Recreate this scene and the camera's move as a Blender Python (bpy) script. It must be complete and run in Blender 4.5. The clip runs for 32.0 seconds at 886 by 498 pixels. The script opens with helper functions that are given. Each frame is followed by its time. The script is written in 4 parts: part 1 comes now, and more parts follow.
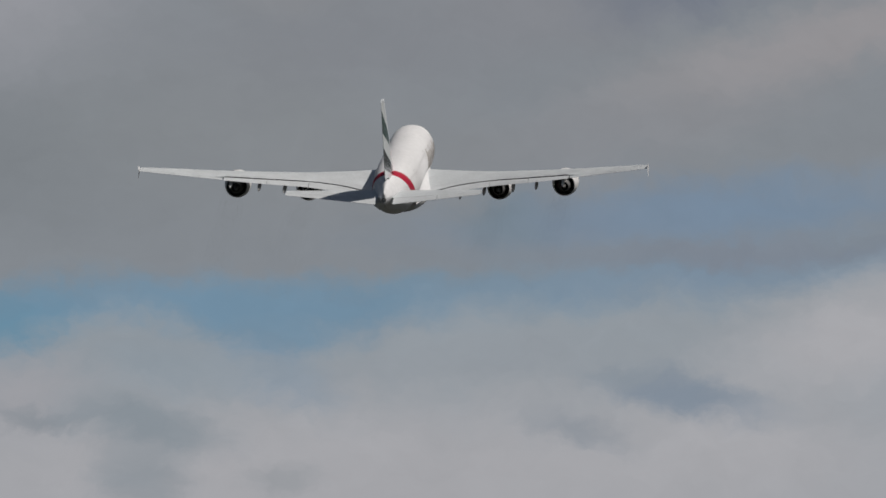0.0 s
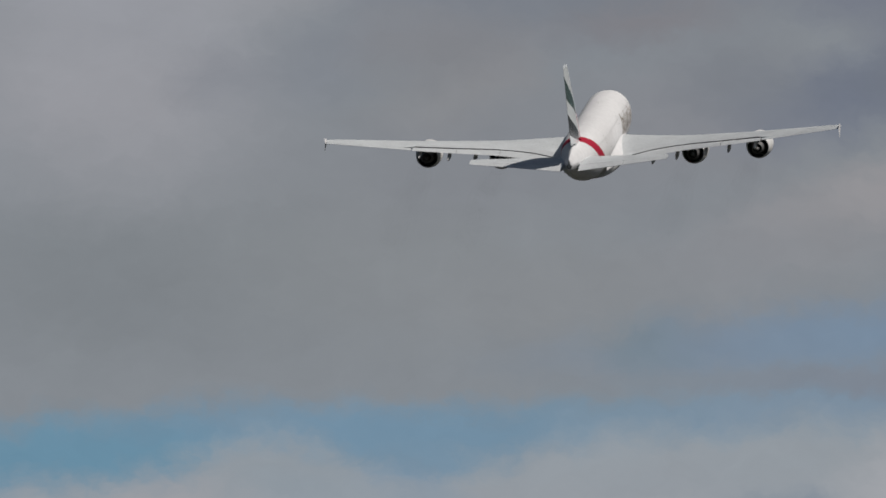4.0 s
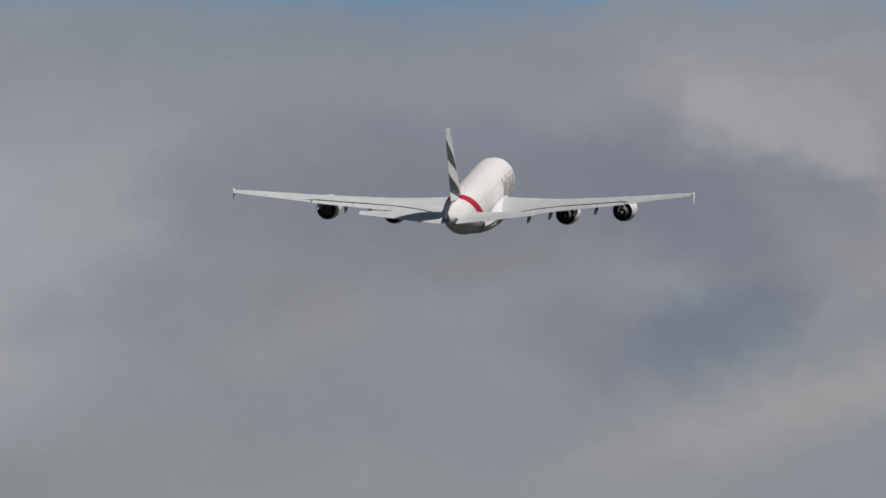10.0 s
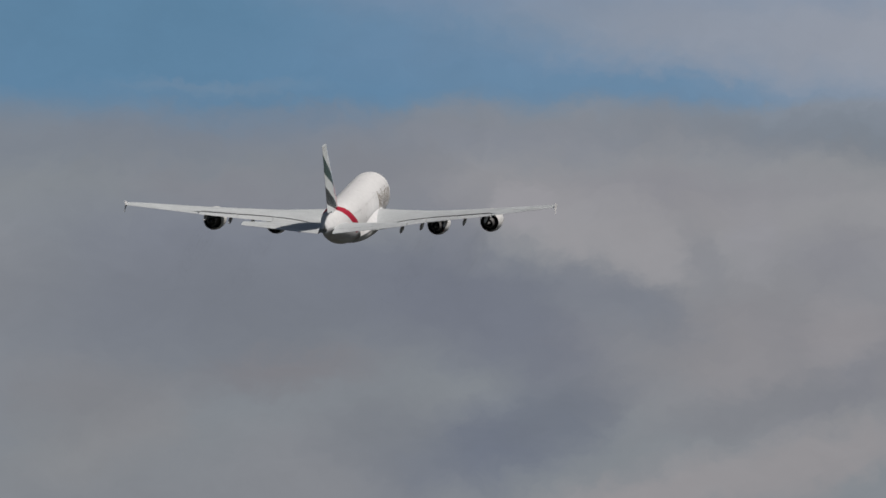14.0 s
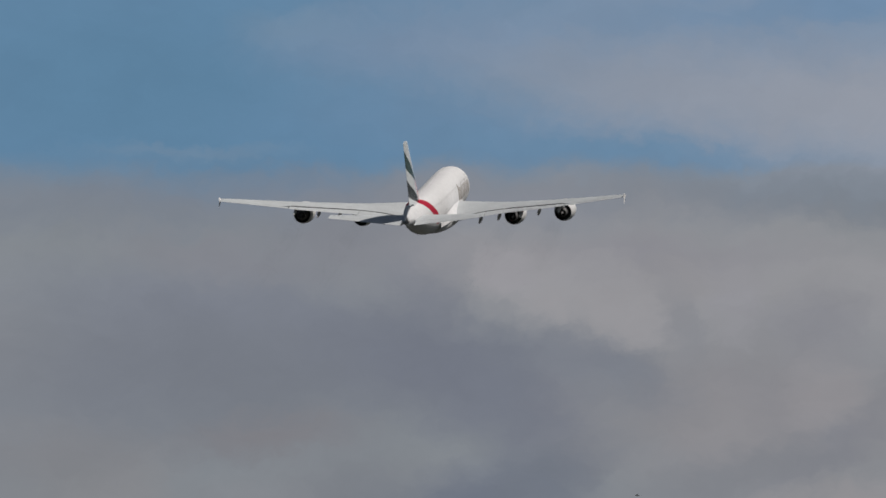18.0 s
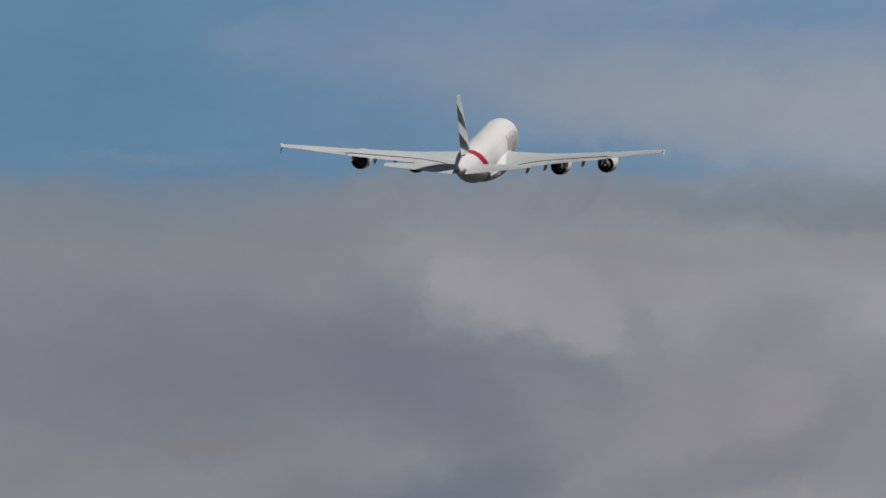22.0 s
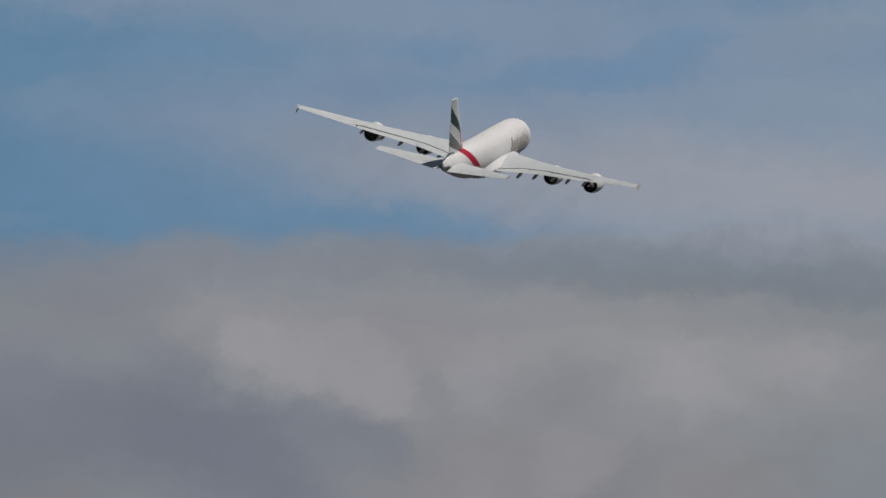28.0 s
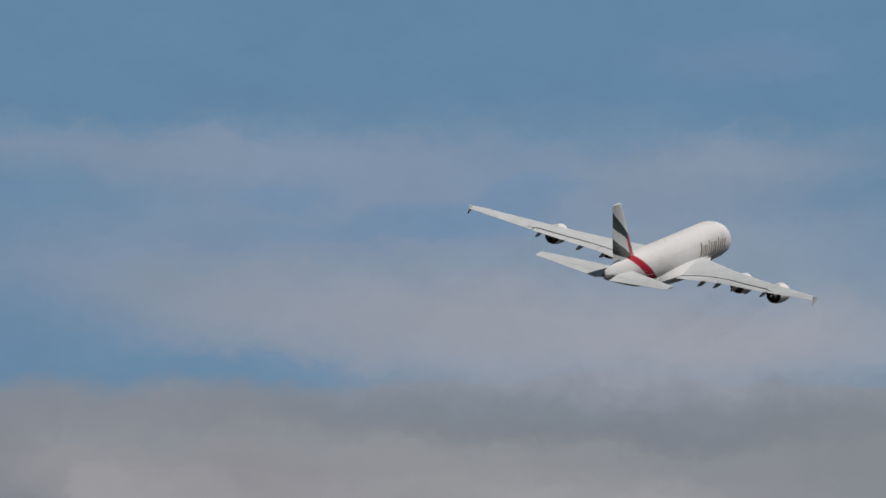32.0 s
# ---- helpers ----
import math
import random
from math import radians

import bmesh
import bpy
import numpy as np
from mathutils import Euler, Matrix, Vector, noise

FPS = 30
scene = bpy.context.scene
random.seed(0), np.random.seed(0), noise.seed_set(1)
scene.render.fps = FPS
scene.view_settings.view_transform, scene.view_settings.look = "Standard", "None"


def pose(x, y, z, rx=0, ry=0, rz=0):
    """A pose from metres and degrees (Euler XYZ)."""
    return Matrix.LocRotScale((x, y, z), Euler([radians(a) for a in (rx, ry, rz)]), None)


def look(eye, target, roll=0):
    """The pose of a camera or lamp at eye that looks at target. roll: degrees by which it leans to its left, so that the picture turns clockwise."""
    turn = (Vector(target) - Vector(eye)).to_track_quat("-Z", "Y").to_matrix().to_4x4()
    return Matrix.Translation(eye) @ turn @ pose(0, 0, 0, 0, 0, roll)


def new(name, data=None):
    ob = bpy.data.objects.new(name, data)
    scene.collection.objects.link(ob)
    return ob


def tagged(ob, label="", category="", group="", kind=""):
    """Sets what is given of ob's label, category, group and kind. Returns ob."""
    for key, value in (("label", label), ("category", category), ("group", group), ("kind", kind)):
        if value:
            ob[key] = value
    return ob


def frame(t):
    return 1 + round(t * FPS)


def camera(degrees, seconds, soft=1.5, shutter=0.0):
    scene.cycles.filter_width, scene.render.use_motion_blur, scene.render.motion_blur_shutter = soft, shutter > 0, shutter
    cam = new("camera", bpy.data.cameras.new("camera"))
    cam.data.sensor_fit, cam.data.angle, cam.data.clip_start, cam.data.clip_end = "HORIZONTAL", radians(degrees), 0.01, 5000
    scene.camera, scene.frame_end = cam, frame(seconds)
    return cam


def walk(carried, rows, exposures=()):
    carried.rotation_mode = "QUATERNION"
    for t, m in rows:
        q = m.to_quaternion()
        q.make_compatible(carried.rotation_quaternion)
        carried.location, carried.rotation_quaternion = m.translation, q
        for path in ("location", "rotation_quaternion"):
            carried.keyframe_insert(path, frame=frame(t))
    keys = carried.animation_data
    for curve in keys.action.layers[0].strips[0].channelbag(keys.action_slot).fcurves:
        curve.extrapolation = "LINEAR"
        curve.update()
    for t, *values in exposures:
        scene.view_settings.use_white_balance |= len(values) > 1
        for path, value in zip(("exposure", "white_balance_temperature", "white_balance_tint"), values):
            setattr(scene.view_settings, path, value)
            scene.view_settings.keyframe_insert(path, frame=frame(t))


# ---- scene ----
# A telephoto camera stands on the ground and pans after a four-engined airliner that climbs away.
cam = camera(2.5, 32.0, soft=1.6)
EYE = (0.0, 0.0, 1.7)

# seconds, azimuth and elevation of the camera in degrees; seconds, place, heading, pitch and bank of the airliner
CAMERA_ROWS = [
    (0.0, -0.7494, 2.9726),
    (0.5, -0.7302, 3.0194),
    (1.0, -0.7250, 3.0534),
    (1.5, -0.7116, 3.0966),
    (2.0, -0.6959, 3.1438),
    (2.5, -0.9502, 3.1943),
    (3.0, -1.1360, 3.2305),
    (3.5, -1.1660, 3.2709),
    (5.5, -1.0255, 3.5022),
    (6.0, -0.9917, 3.5509),
    (6.5, -0.9616, 3.6475),
    (7.0, -0.9324, 3.7029),
    (7.5, -0.9006, 3.7411),
    (8.0, -0.8714, 3.7855),
    (8.5, -0.8282, 3.8458),
    (9.0, -0.7748, 3.9056),
    (9.5, -0.7273, 3.9626),
    (10.0, -0.6863, 4.0083),
    (10.5, -0.6488, 4.0566),
    (11.0, -0.6027, 4.0952),
    (11.5, -0.5524, 4.1572),
    (12.0, -0.4291, 4.1862),
    (12.5, -0.2455, 4.2230),
    (13.0, -0.1922, 4.2526),
    (13.5, -0.1614, 4.2818),
    (15.5, -0.1164, 4.3902),
    (16.0, -0.1136, 4.4059),
    (16.5, -0.1143, 4.4265),
    (17.0, -0.1109, 4.4547),
    (17.5, -0.0983, 4.4752),
    (18.0, -0.0813, 4.4944),
    (18.5, -0.0767, 4.5019),
    (19.0, -0.0583, 4.5123),
    (19.5, -0.0302, 4.5284),
    (20.0, -0.0057, 4.5254),
    (20.5, 0.0073, 4.5222),
    (21.0, 0.0057, 4.5187),
    (21.5, 0.0209, 4.5160),
    (22.0, 0.0409, 4.5115),
    (22.5, 0.0545, 4.4964),
    (23.0, 0.0691, 4.4794),
    (23.5, 0.0920, 4.4814),
    (24.0, 0.1244, 4.4899),
    (24.5, 0.1614, 4.4872),
    (26.5, 0.3324, 4.6061),
    (27.0, 0.4187, 4.6640),
    (27.5, 0.5281, 4.6950),
    (28.0, 0.6315, 4.6912),
    (28.5, 0.6500, 4.6910),
    (29.0, 0.6889, 4.7975),
    (29.5, 0.7310, 4.9234),
    (30.0, 0.7926, 4.9646),
    (30.5, 0.8277, 5.0012),
    (31.0, 0.8766, 5.0336),
    (31.5, 0.9571, 5.0680),
    (32.0, 1.0603, 5.1049),
]
FLIGHT_ROWS = [
    (0.0, -47.99, 3172.89, 178.31, 3.57, 12.64, -0.06),
    (0.5, -47.27, 3186.65, 182.71, 3.70, 12.75, -0.05),
    (1.0, -46.44, 3203.14, 187.00, 3.63, 12.77, -0.17),
    (1.5, -45.6, 3222.08, 191.28, 3.85, 12.82, -0.46),
    (1.8, -42.46, 3031.0, 182.35, 4.05, 12.87, -0.65),
    (2.0, -42.25, 3036.63, 184.22, 4.2, 12.91, -0.77),
    (2.5, -41.6, 3058.21, 188.29, 4.5, 13.01, -1.06),
    (3.0, -40.86, 3081.43, 192.38, 4.75, 13.12, -1.23),
    (3.5, -40.2, 3106.01, 196.52, 5.0, 13.24, -1.40),
    (5.5, -38.31, 3214.61, 213.66, 6.60, 12.60, -0.50),
    (6.0, -38.14, 3243.62, 218.08, 6.83, 12.57, -0.41),
    (6.5, -38.01, 3273.09, 222.56, 6.86, 12.54, -0.21),
    (7.0, -37.89, 3302.95, 227.07, 6.88, 12.51, 0.21),
    (7.5, -37.75, 3333.07, 231.61, 6.97, 12.45, 0.40),
    (8.0, -37.57, 3363.38, 236.18, 7.08, 12.43, 0.61),
    (8.5, -37.32, 3393.78, 240.75, 7.20, 12.50, 0.72),
    (9.0, -36.98, 3424.21, 245.33, 7.27, 12.58, 0.76),
    (9.5, -36.53, 3454.62, 249.89, 7.30, 12.60, 0.84),
    (10.0, -35.94, 3484.96, 254.44, 7.34, 12.57, 0.97),
    (10.5, -35.20, 3515.18, 258.96, 7.25, 12.59, 1.11),
    (11.0, -34.30, 3545.26, 263.45, 7.37, 12.61, 1.38),
    (11.5, -33.24, 3575.16, 267.89, 7.28, 12.64, 1.42),
    (12.0, -32.02, 3604.88, 272.29, 7.32, 12.61, 1.32),
    (12.5, -30.64, 3634.43, 276.63, 7.45, 12.65, 1.21),
    (13.0, -29.07, 3663.77, 280.93, 7.67, 12.67, 1.17),
    (13.5, -27.34, 3692.90, 285.16, 7.90, 12.71, 1.13),
    (15.5, -19.12, 3807.76, 301.55, 8.09, 12.95, 0.62),
    (16.0, -16.82, 3836.15, 305.51, 8.10, 12.99, 0.62),
    (16.5, -14.47, 3864.46, 309.44, 8.09, 13.03, 0.71),
    (17.0, -12.08, 3892.73, 313.32, 8.16, 13.07, 0.62),
    (17.5, -9.67, 3920.96, 317.17, 8.34, 13.10, 0.42),
    (18.0, -7.26, 3949.19, 320.99, 8.49, 13.14, 0.11),
    (18.5, -4.86, 3977.43, 324.79, 8.54, 13.24, -0.07),
    (19.0, -2.47, 4005.71, 328.57, 8.54, 13.31, -0.22),
    (19.5, -0.11, 4034.04, 332.33, 8.75, 13.32, -0.35),
    (20.0, 2.23, 4062.42, 336.08, 9.00, 13.18, -0.39),
    (20.5, 4.55, 4090.85, 339.82, 9.21, 13.09, -0.14),
    (21.0, 6.88, 4119.34, 343.55, 9.12, 13.15, 0.24),
    (21.5, 9.21, 4147.84, 347.28, 9.01, 13.26, 0.84),
    (22.0, 11.57, 4176.35, 350.99, 8.99, 13.31, 1.55),
    (22.5, 14.00, 4204.81, 354.69, 9.26, 13.23, 2.37),
    (23.0, 16.53, 4233.18, 358.38, 9.70, 13.12, 3.30),
    (23.5, 19.21, 4261.37, 362.03, 9.84, 13.14, 4.34),
    (24.0, 22.08, 4289.29, 365.65, 10.31, 13.19, 5.39),
    (24.5, 25.19, 4316.86, 369.23, 11.16, 13.23, 6.50),
    (26.5, 41.31, 4420.55, 382.77, 14.67, 13.47, 10.70),
    (27.0, 46.55, 4443.91, 385.88, 15.58, 13.51, 11.96),
    (27.5, 52.37, 4465.81, 388.83, 16.44, 13.47, 13.25),
    (28.0, 58.82, 4485.97, 391.62, 17.14, 13.32, 14.42),
    (28.5, 65.95, 4504.10, 394.22, 17.98, 13.09, 15.41),
    (29.0, 73.73, 4519.80, 396.60, 18.96, 13.03, 16.25),
    (29.5, 82.16, 4532.77, 398.81, 20.11, 13.24, 16.81),
    (30.0, 91.18, 4542.62, 400.81, 21.36, 13.58, 17.14),
    (30.1, 93.65, 4544.0, 401.2, 21.55, 13.62, 17.17),
    (30.5, 95.56, 4192.50, 371.30, 22.33, 13.78, 17.31),
    (31.0, 105.18, 4194.63, 372.50, 23.23, 13.96, 17.27),
    (31.5, 115.85, 4230.4, 376.8, 24.20, 13.92, 16.89),
    (32.0, 126.43, 4257.2, 380.5, 25.25, 13.85, 16.35),
]


def aim(azimuth, elevation):
    a, e = radians(azimuth), radians(elevation)
    return Vector((math.sin(a) * math.cos(e), math.cos(a) * math.cos(e), math.sin(e)))


walk(cam, [(t, look(EYE, Vector(EYE) + 100 * aim(a, e))) for t, a, e in CAMERA_ROWS],
     exposures=[(0, 0.0), (2, -0.01), (3, 0.0), (6, 0.09), (8, 0.13), (11, 0.15), (12, 0.10), (13, 0.0), (16, 0.0), (24, -0.02), (27, -0.05), (28, -0.05), (29, -0.03), (30, 0.03), (32, 0.03)])

# ---- world and sun ----
SUN_AZIMUTH, SUN_ELEVATION = 88.0, 57.0
world = bpy.data.worlds.new("world")
world.use_nodes = True
scene.world = world
sky = world.node_tree.nodes.new("ShaderNodeTexSky")
sky.sky_type, sky.sun_disc = "NISHITA", False
sky.sun_elevation, sky.sun_rotation = radians(SUN_ELEVATION), radians(SUN_AZIMUTH)
# broken cloud all round: the clear sky mixed with even cloud white
veil = world.node_tree.nodes.new("ShaderNodeMix")
veil.data_type = "RGBA"
veil.inputs[0].default_value = 0.65
veil.inputs[7].default_value = (1.15, 1.35, 1.65, 1.0)
world.node_tree.links.new(sky.outputs[0], veil.inputs[6])
world.node_tree.links.new(veil.outputs[2], world.node_tree.nodes["Background"].inputs[0])
world.node_tree.nodes["Background"].inputs[1].default_value = 0.040
sun = new("sun", bpy.data.lights.new("sun", "SUN"))
sun.data.energy, sun.data.angle, sun.data.color = 3.0, radians(0.6), (1.0, 0.95, 0.88)
sun.matrix_world = look(400 * aim(SUN_AZIMUTH, SUN_ELEVATION), (0, 0, 0))


# ---- materials ----
def linear(r, g, b):
    """An sRGB colour, 0 to 255, as linear light."""
    def one(c):
        c /= 255
        return c / 12.92 if c < 0.04045 else ((c + 0.055) / 1.055) ** 2.4
    return (one(r), one(g), one(b), 1.0)


def material(name, colour, rough=0.5, metal=0.0, vary=0.12, size=1.5, bump=0.0, gloss=0.12):
    """Paint or metal with stains at two scales."""
    m = bpy.data.materials.new(name)
    m.use_nodes = True
    nt = m.node_tree
    bsdf = nt.nodes["Principled BSDF"]
    coord = nt.nodes.new("ShaderNodeTexCoord")
    big, small = nt.nodes.new("ShaderNodeTexNoise"), nt.nodes.new("ShaderNodeTexNoise")
    big.inputs["Scale"].default_value, small.inputs["Scale"].default_value = 1 / (size * 3), 4 / size
    big.inputs["Detail"].default_value, small.inputs["Detail"].default_value = 4, 6
    add = nt.nodes.new("ShaderNodeMath")
    ramp = nt.nodes.new("ShaderNodeMapRange")
    ramp.inputs["From Min"].default_value, ramp.inputs["From Max"].default_value = 0.7, 1.3
    ramp.inputs["To Min"].default_value, ramp.inputs["To Max"].default_value = 1 - vary, 1 + vary * 0.5
    tint = nt.nodes.new("ShaderNodeMix")
    tint.data_type, tint.blend_type = "RGBA", "MULTIPLY"
    tint.inputs[0].default_value = 1.0
    tint.inputs[6].default_value = (*colour[:3], 1)
    for n in (big, small):
        nt.links.new(coord.outputs["Object"], n.inputs["Vector"])
    nt.links.new(big.outputs["Fac"], add.inputs[0])
    nt.links.new(small.outputs["Fac"], add.inputs[1])
    nt.links.new(add.outputs[0], ramp.inputs["Value"])
    nt.links.new(ramp.outputs[0], tint.inputs[7])
    nt.links.new(tint.outputs[2], bsdf.inputs["Base Color"])
    bsdf.inputs["Roughness"].default_value = rough
    bsdf.inputs["Metallic"].default_value = metal
    bsdf.inputs["Specular IOR Level"].default_value = gloss
    if bump:
        b = nt.nodes.new("ShaderNodeBump")
        b.inputs["Strength"].default_value, b.inputs["Distance"].default_value = bump, 0.02
        nt.links.new(small.outputs["Fac"], b.inputs["Height"])
        nt.links.new(b.outputs[0], bsdf.inputs["Normal"])
    m["tint"] = tint.name
    return m


def math_node(nt, op, a, b=0.0, c=None):
    n = nt.nodes.new("ShaderNodeMath")
    n.operation = op
    for i, v in enumerate((a, b, c)):
        if v is None:
            continue
        if isinstance(v, (int, float)):
            n.inputs[i].default_value = v
        else:
            nt.links.new(v, n.inputs[i])
    return n.outputs[0]


def step_mask(nt, value, low, high):
    """0 below low, 1 above high, smooth between."""
    n = nt.nodes.new("ShaderNodeMapRange")
    n.interpolation_type = "SMOOTHSTEP"
    n.inputs["From Min"].default_value, n.inputs["From Max"].default_value = low, high
    nt.links.new(value, n.inputs["Value"])
    return n.outputs[0]


def mix_colour(nt, mask, a, b):
    n = nt.nodes.new("ShaderNodeMix")
    n.data_type = "RGBA"
    if isinstance(mask, (int, float)):
        n.inputs[0].default_value = mask
    else:
        nt.links.new(mask, n.inputs[0])
    for i, v in ((6, a), (7, b)):
        if isinstance(v, tuple):
            n.inputs[i].default_value = v
        else:
            nt.links.new(v, n.inputs[i])
    return n.outputs[2]


WHITE = (0.75, 0.743, 0.755)
FIN_WHITE = (0.80, 0.83, 0.85)
PAINT_WHITE = material("white_paint", WHITE, 0.7, vary=0.10, size=2.5)
PAINT_GREY = material("wing_grey_paint", (0.61, 0.635, 0.655), 0.42, vary=0.16, size=1.2, gloss=0.25)
PAINT_FLAP = material("flap_grey_paint", (0.59, 0.61, 0.63), 0.45, vary=0.16, size=1.0, gloss=0.25)
# cove grey taken near black to carry the shade of the flap gap
COVE = material("cove_shade", (0.05, 0.05, 0.053), 0.7, vary=0.3, size=0.8)
NACELLE = material("nacelle_paint", (0.84, 0.83, 0.83), 0.45, vary=0.08, size=1.0, gloss=0.3)
# nozzle and duct greys are raised: pale distance haze put into the colour
NOZZLE = material("burnt_metal", (0.19, 0.187, 0.19), 0.6, 0.3, vary=0.4, size=0.6)
DARK = material("hazed_duct_grey", (0.36, 0.365, 0.39), 0.8, vary=0.3, size=0.5)
LIP = material("bare_metal", (0.60, 0.60, 0.61), 0.25, 0.9, vary=0.15, size=0.5)
GLASS_DARK = material("dark_window", (0.66, 0.655, 0.665), 0.5, vary=0.1, size=0.3)
GOLD = material("gold_paint", (0.23, 0.185, 0.145), 0.45, vary=0.15, size=0.6)
SEAM = material("seam_sealant", (0.45, 0.45, 0.45), 0.7, vary=0.2, size=0.6)
RED = (0.42, 0.016, 0.045, 1.0)
PAINT_RED = material("red_paint", RED, 0.6, vary=0.10, size=1.5)


def haze_material():
    """Faint brown smoke that takes a little of the light behind it, thinning out aft and uneven along the trail."""
    m = bpy.data.materials.new("exhaust_haze")
    m.use_nodes = True
    nt = m.node_tree
    nt.nodes.remove(nt.nodes["Principled BSDF"])
    coord = nt.nodes.new("ShaderNodeTexCoord")
    xyz = nt.nodes.new("ShaderNodeSeparateXYZ")
    nt.links.new(coord.outputs["Object"], xyz.inputs[0])
    n = nt.nodes.new("ShaderNodeTexNoise")
    n.inputs["Scale"].default_value, n.inputs["Detail"].default_value = 0.12, 3
    nt.links.new(coord.outputs["Object"], n.inputs["Vector"])
    fade = step_mask(nt, xyz.outputs[0], -75.0, -10.0)
    dense = math_node(nt, "MULTIPLY", math_node(nt, "MULTIPLY", fade, step_mask(nt, n.outputs["Fac"], 0.25, 0.75)), 0.016)
    clear = nt.nodes.new("ShaderNodeBsdfTransparent")
    nt.links.new(mix_colour(nt, dense, (1.0, 1.0, 1.0, 1.0), (0.10, 0.09, 0.08, 1.0)), clear.inputs["Color"])
    nt.links.new(clear.outputs[0], nt.nodes["Material Output"].inputs["Surface"])
    return m


HAZE = haze_material()


def fuselage_paint():
    """White paint with a red swoosh that runs from the fin's foot down and forward round the tail."""
    m = material("fuselage_paint", WHITE, 0.7, vary=0.10, size=2.5)
    nt = m.node_tree
    xyz = nt.nodes.new("ShaderNodeSeparateXYZ")
    coord = next(n for n in nt.nodes if n.type == "TEX_COORD")
    nt.links.new(coord.outputs["Object"], xyz.inputs[0])
    aft = math_node(nt, "SUBTRACT", 33.0, xyz.outputs[0])
    along = math_node(nt, "SUBTRACT", aft, math_node(nt, "MULTIPLY", xyz.outputs[2], STRIPE_SLOPE))
    away = math_node(nt, "ABSOLUTE", math_node(nt, "SUBTRACT", along, STRIPE_AT))
    band = math_node(nt, "SUBTRACT", 1.0, step_mask(nt, away, STRIPE_HALF - 0.05, STRIPE_HALF + 0.05))
    band = math_node(nt, "MULTIPLY", band, step_mask(nt, xyz.outputs[2], -1.6, -1.4))
    tint = nt.nodes[m["tint"]]
    nt.links.new(mix_colour(nt, band, (*WHITE, 1.0), RED), tint.inputs[6])
    return m


STRIPE_SLOPE, STRIPE_AT, STRIPE_HALF = 1.55, 50.6, 1.8


def fin_paint():
    """Waving fields of dark green, white and black, with red along the leading edge."""
    m = material("fin_paint", WHITE, 0.16, vary=0.08, size=2.0, gloss=0.42)
    nt = m.node_tree
    xyz = nt.nodes.new("ShaderNodeSeparateXYZ")
    coord = next(n for n in nt.nodes if n.type == "TEX_COORD")
    nt.links.new(coord.outputs["Object"], xyz.inputs[0])
    aft = math_node(nt, "SUBTRACT", 33.0, xyz.outputs[0])
    h = math_node(nt, "DIVIDE", math_node(nt, "SUBTRACT", xyz.outputs[2], 4.0), 13.4)
    lead = math_node(nt, "ADD", math_node(nt, "MULTIPLY", h, 12.3), 54.2)
    chord = math_node(nt, "SUBTRACT", 10.9, math_node(nt, "MULTIPLY", h, 6.55))
    c = math_node(nt, "DIVIDE", math_node(nt, "SUBTRACT", aft, lead), chord)
    root = math_node(nt, "SQRT", math_node(nt, "MAXIMUM", c, 0.0))
    wave = math_node(nt, "MULTIPLY", math_node(nt, "SINE", math_node(nt, "MULTIPLY", c, 6.0)), 0.012)

    def below(foot, rise):
        """1 below a border that curves up from the leading edge towards the trailing edge."""
        line = math_node(nt, "ADD", math_node(nt, "ADD", math_node(nt, "MULTIPLY", root, rise), foot), wave)
        return step_mask(nt, math_node(nt, "SUBTRACT", line, h), -0.006, 0.006)

    col = mix_colour(nt, below(0.16, 0.74), (*FIN_WHITE, 1.0), (0.036, 0.074, 0.070, 1.0))
    col = mix_colour(nt, below(0.05, 0.57), col, (*FIN_WHITE, 1.0))
    col = mix_colour(nt, below(-0.30, 0.73), col, (0.035, 0.036, 0.042, 1.0))
    col = mix_colour(nt, below(-0.28, 0.45), col, (*FIN_WHITE, 1.0))
    edge = math_node(nt, "MINIMUM", 0.25, math_node(nt, "MULTIPLY", math_node(nt, "SUBTRACT", 0.50, h), 1.4))
    col = mix_colour(nt, step_mask(nt, math_node(nt, "SUBTRACT", edge, c), -0.01, 0.01), col, RED)
    nt.links.new(col, nt.nodes[m["tint"]].inputs[6])
    return m


# ---- sky backdrop: cloud banks with strips of blue ----
UNIT = math.atan(math.tan(radians(1.25)) / 784) * 100      # one unit of the cloud chart, in radians
CHART_ELEVATION = 4.5186
SKY_RADIUS = 4985.0


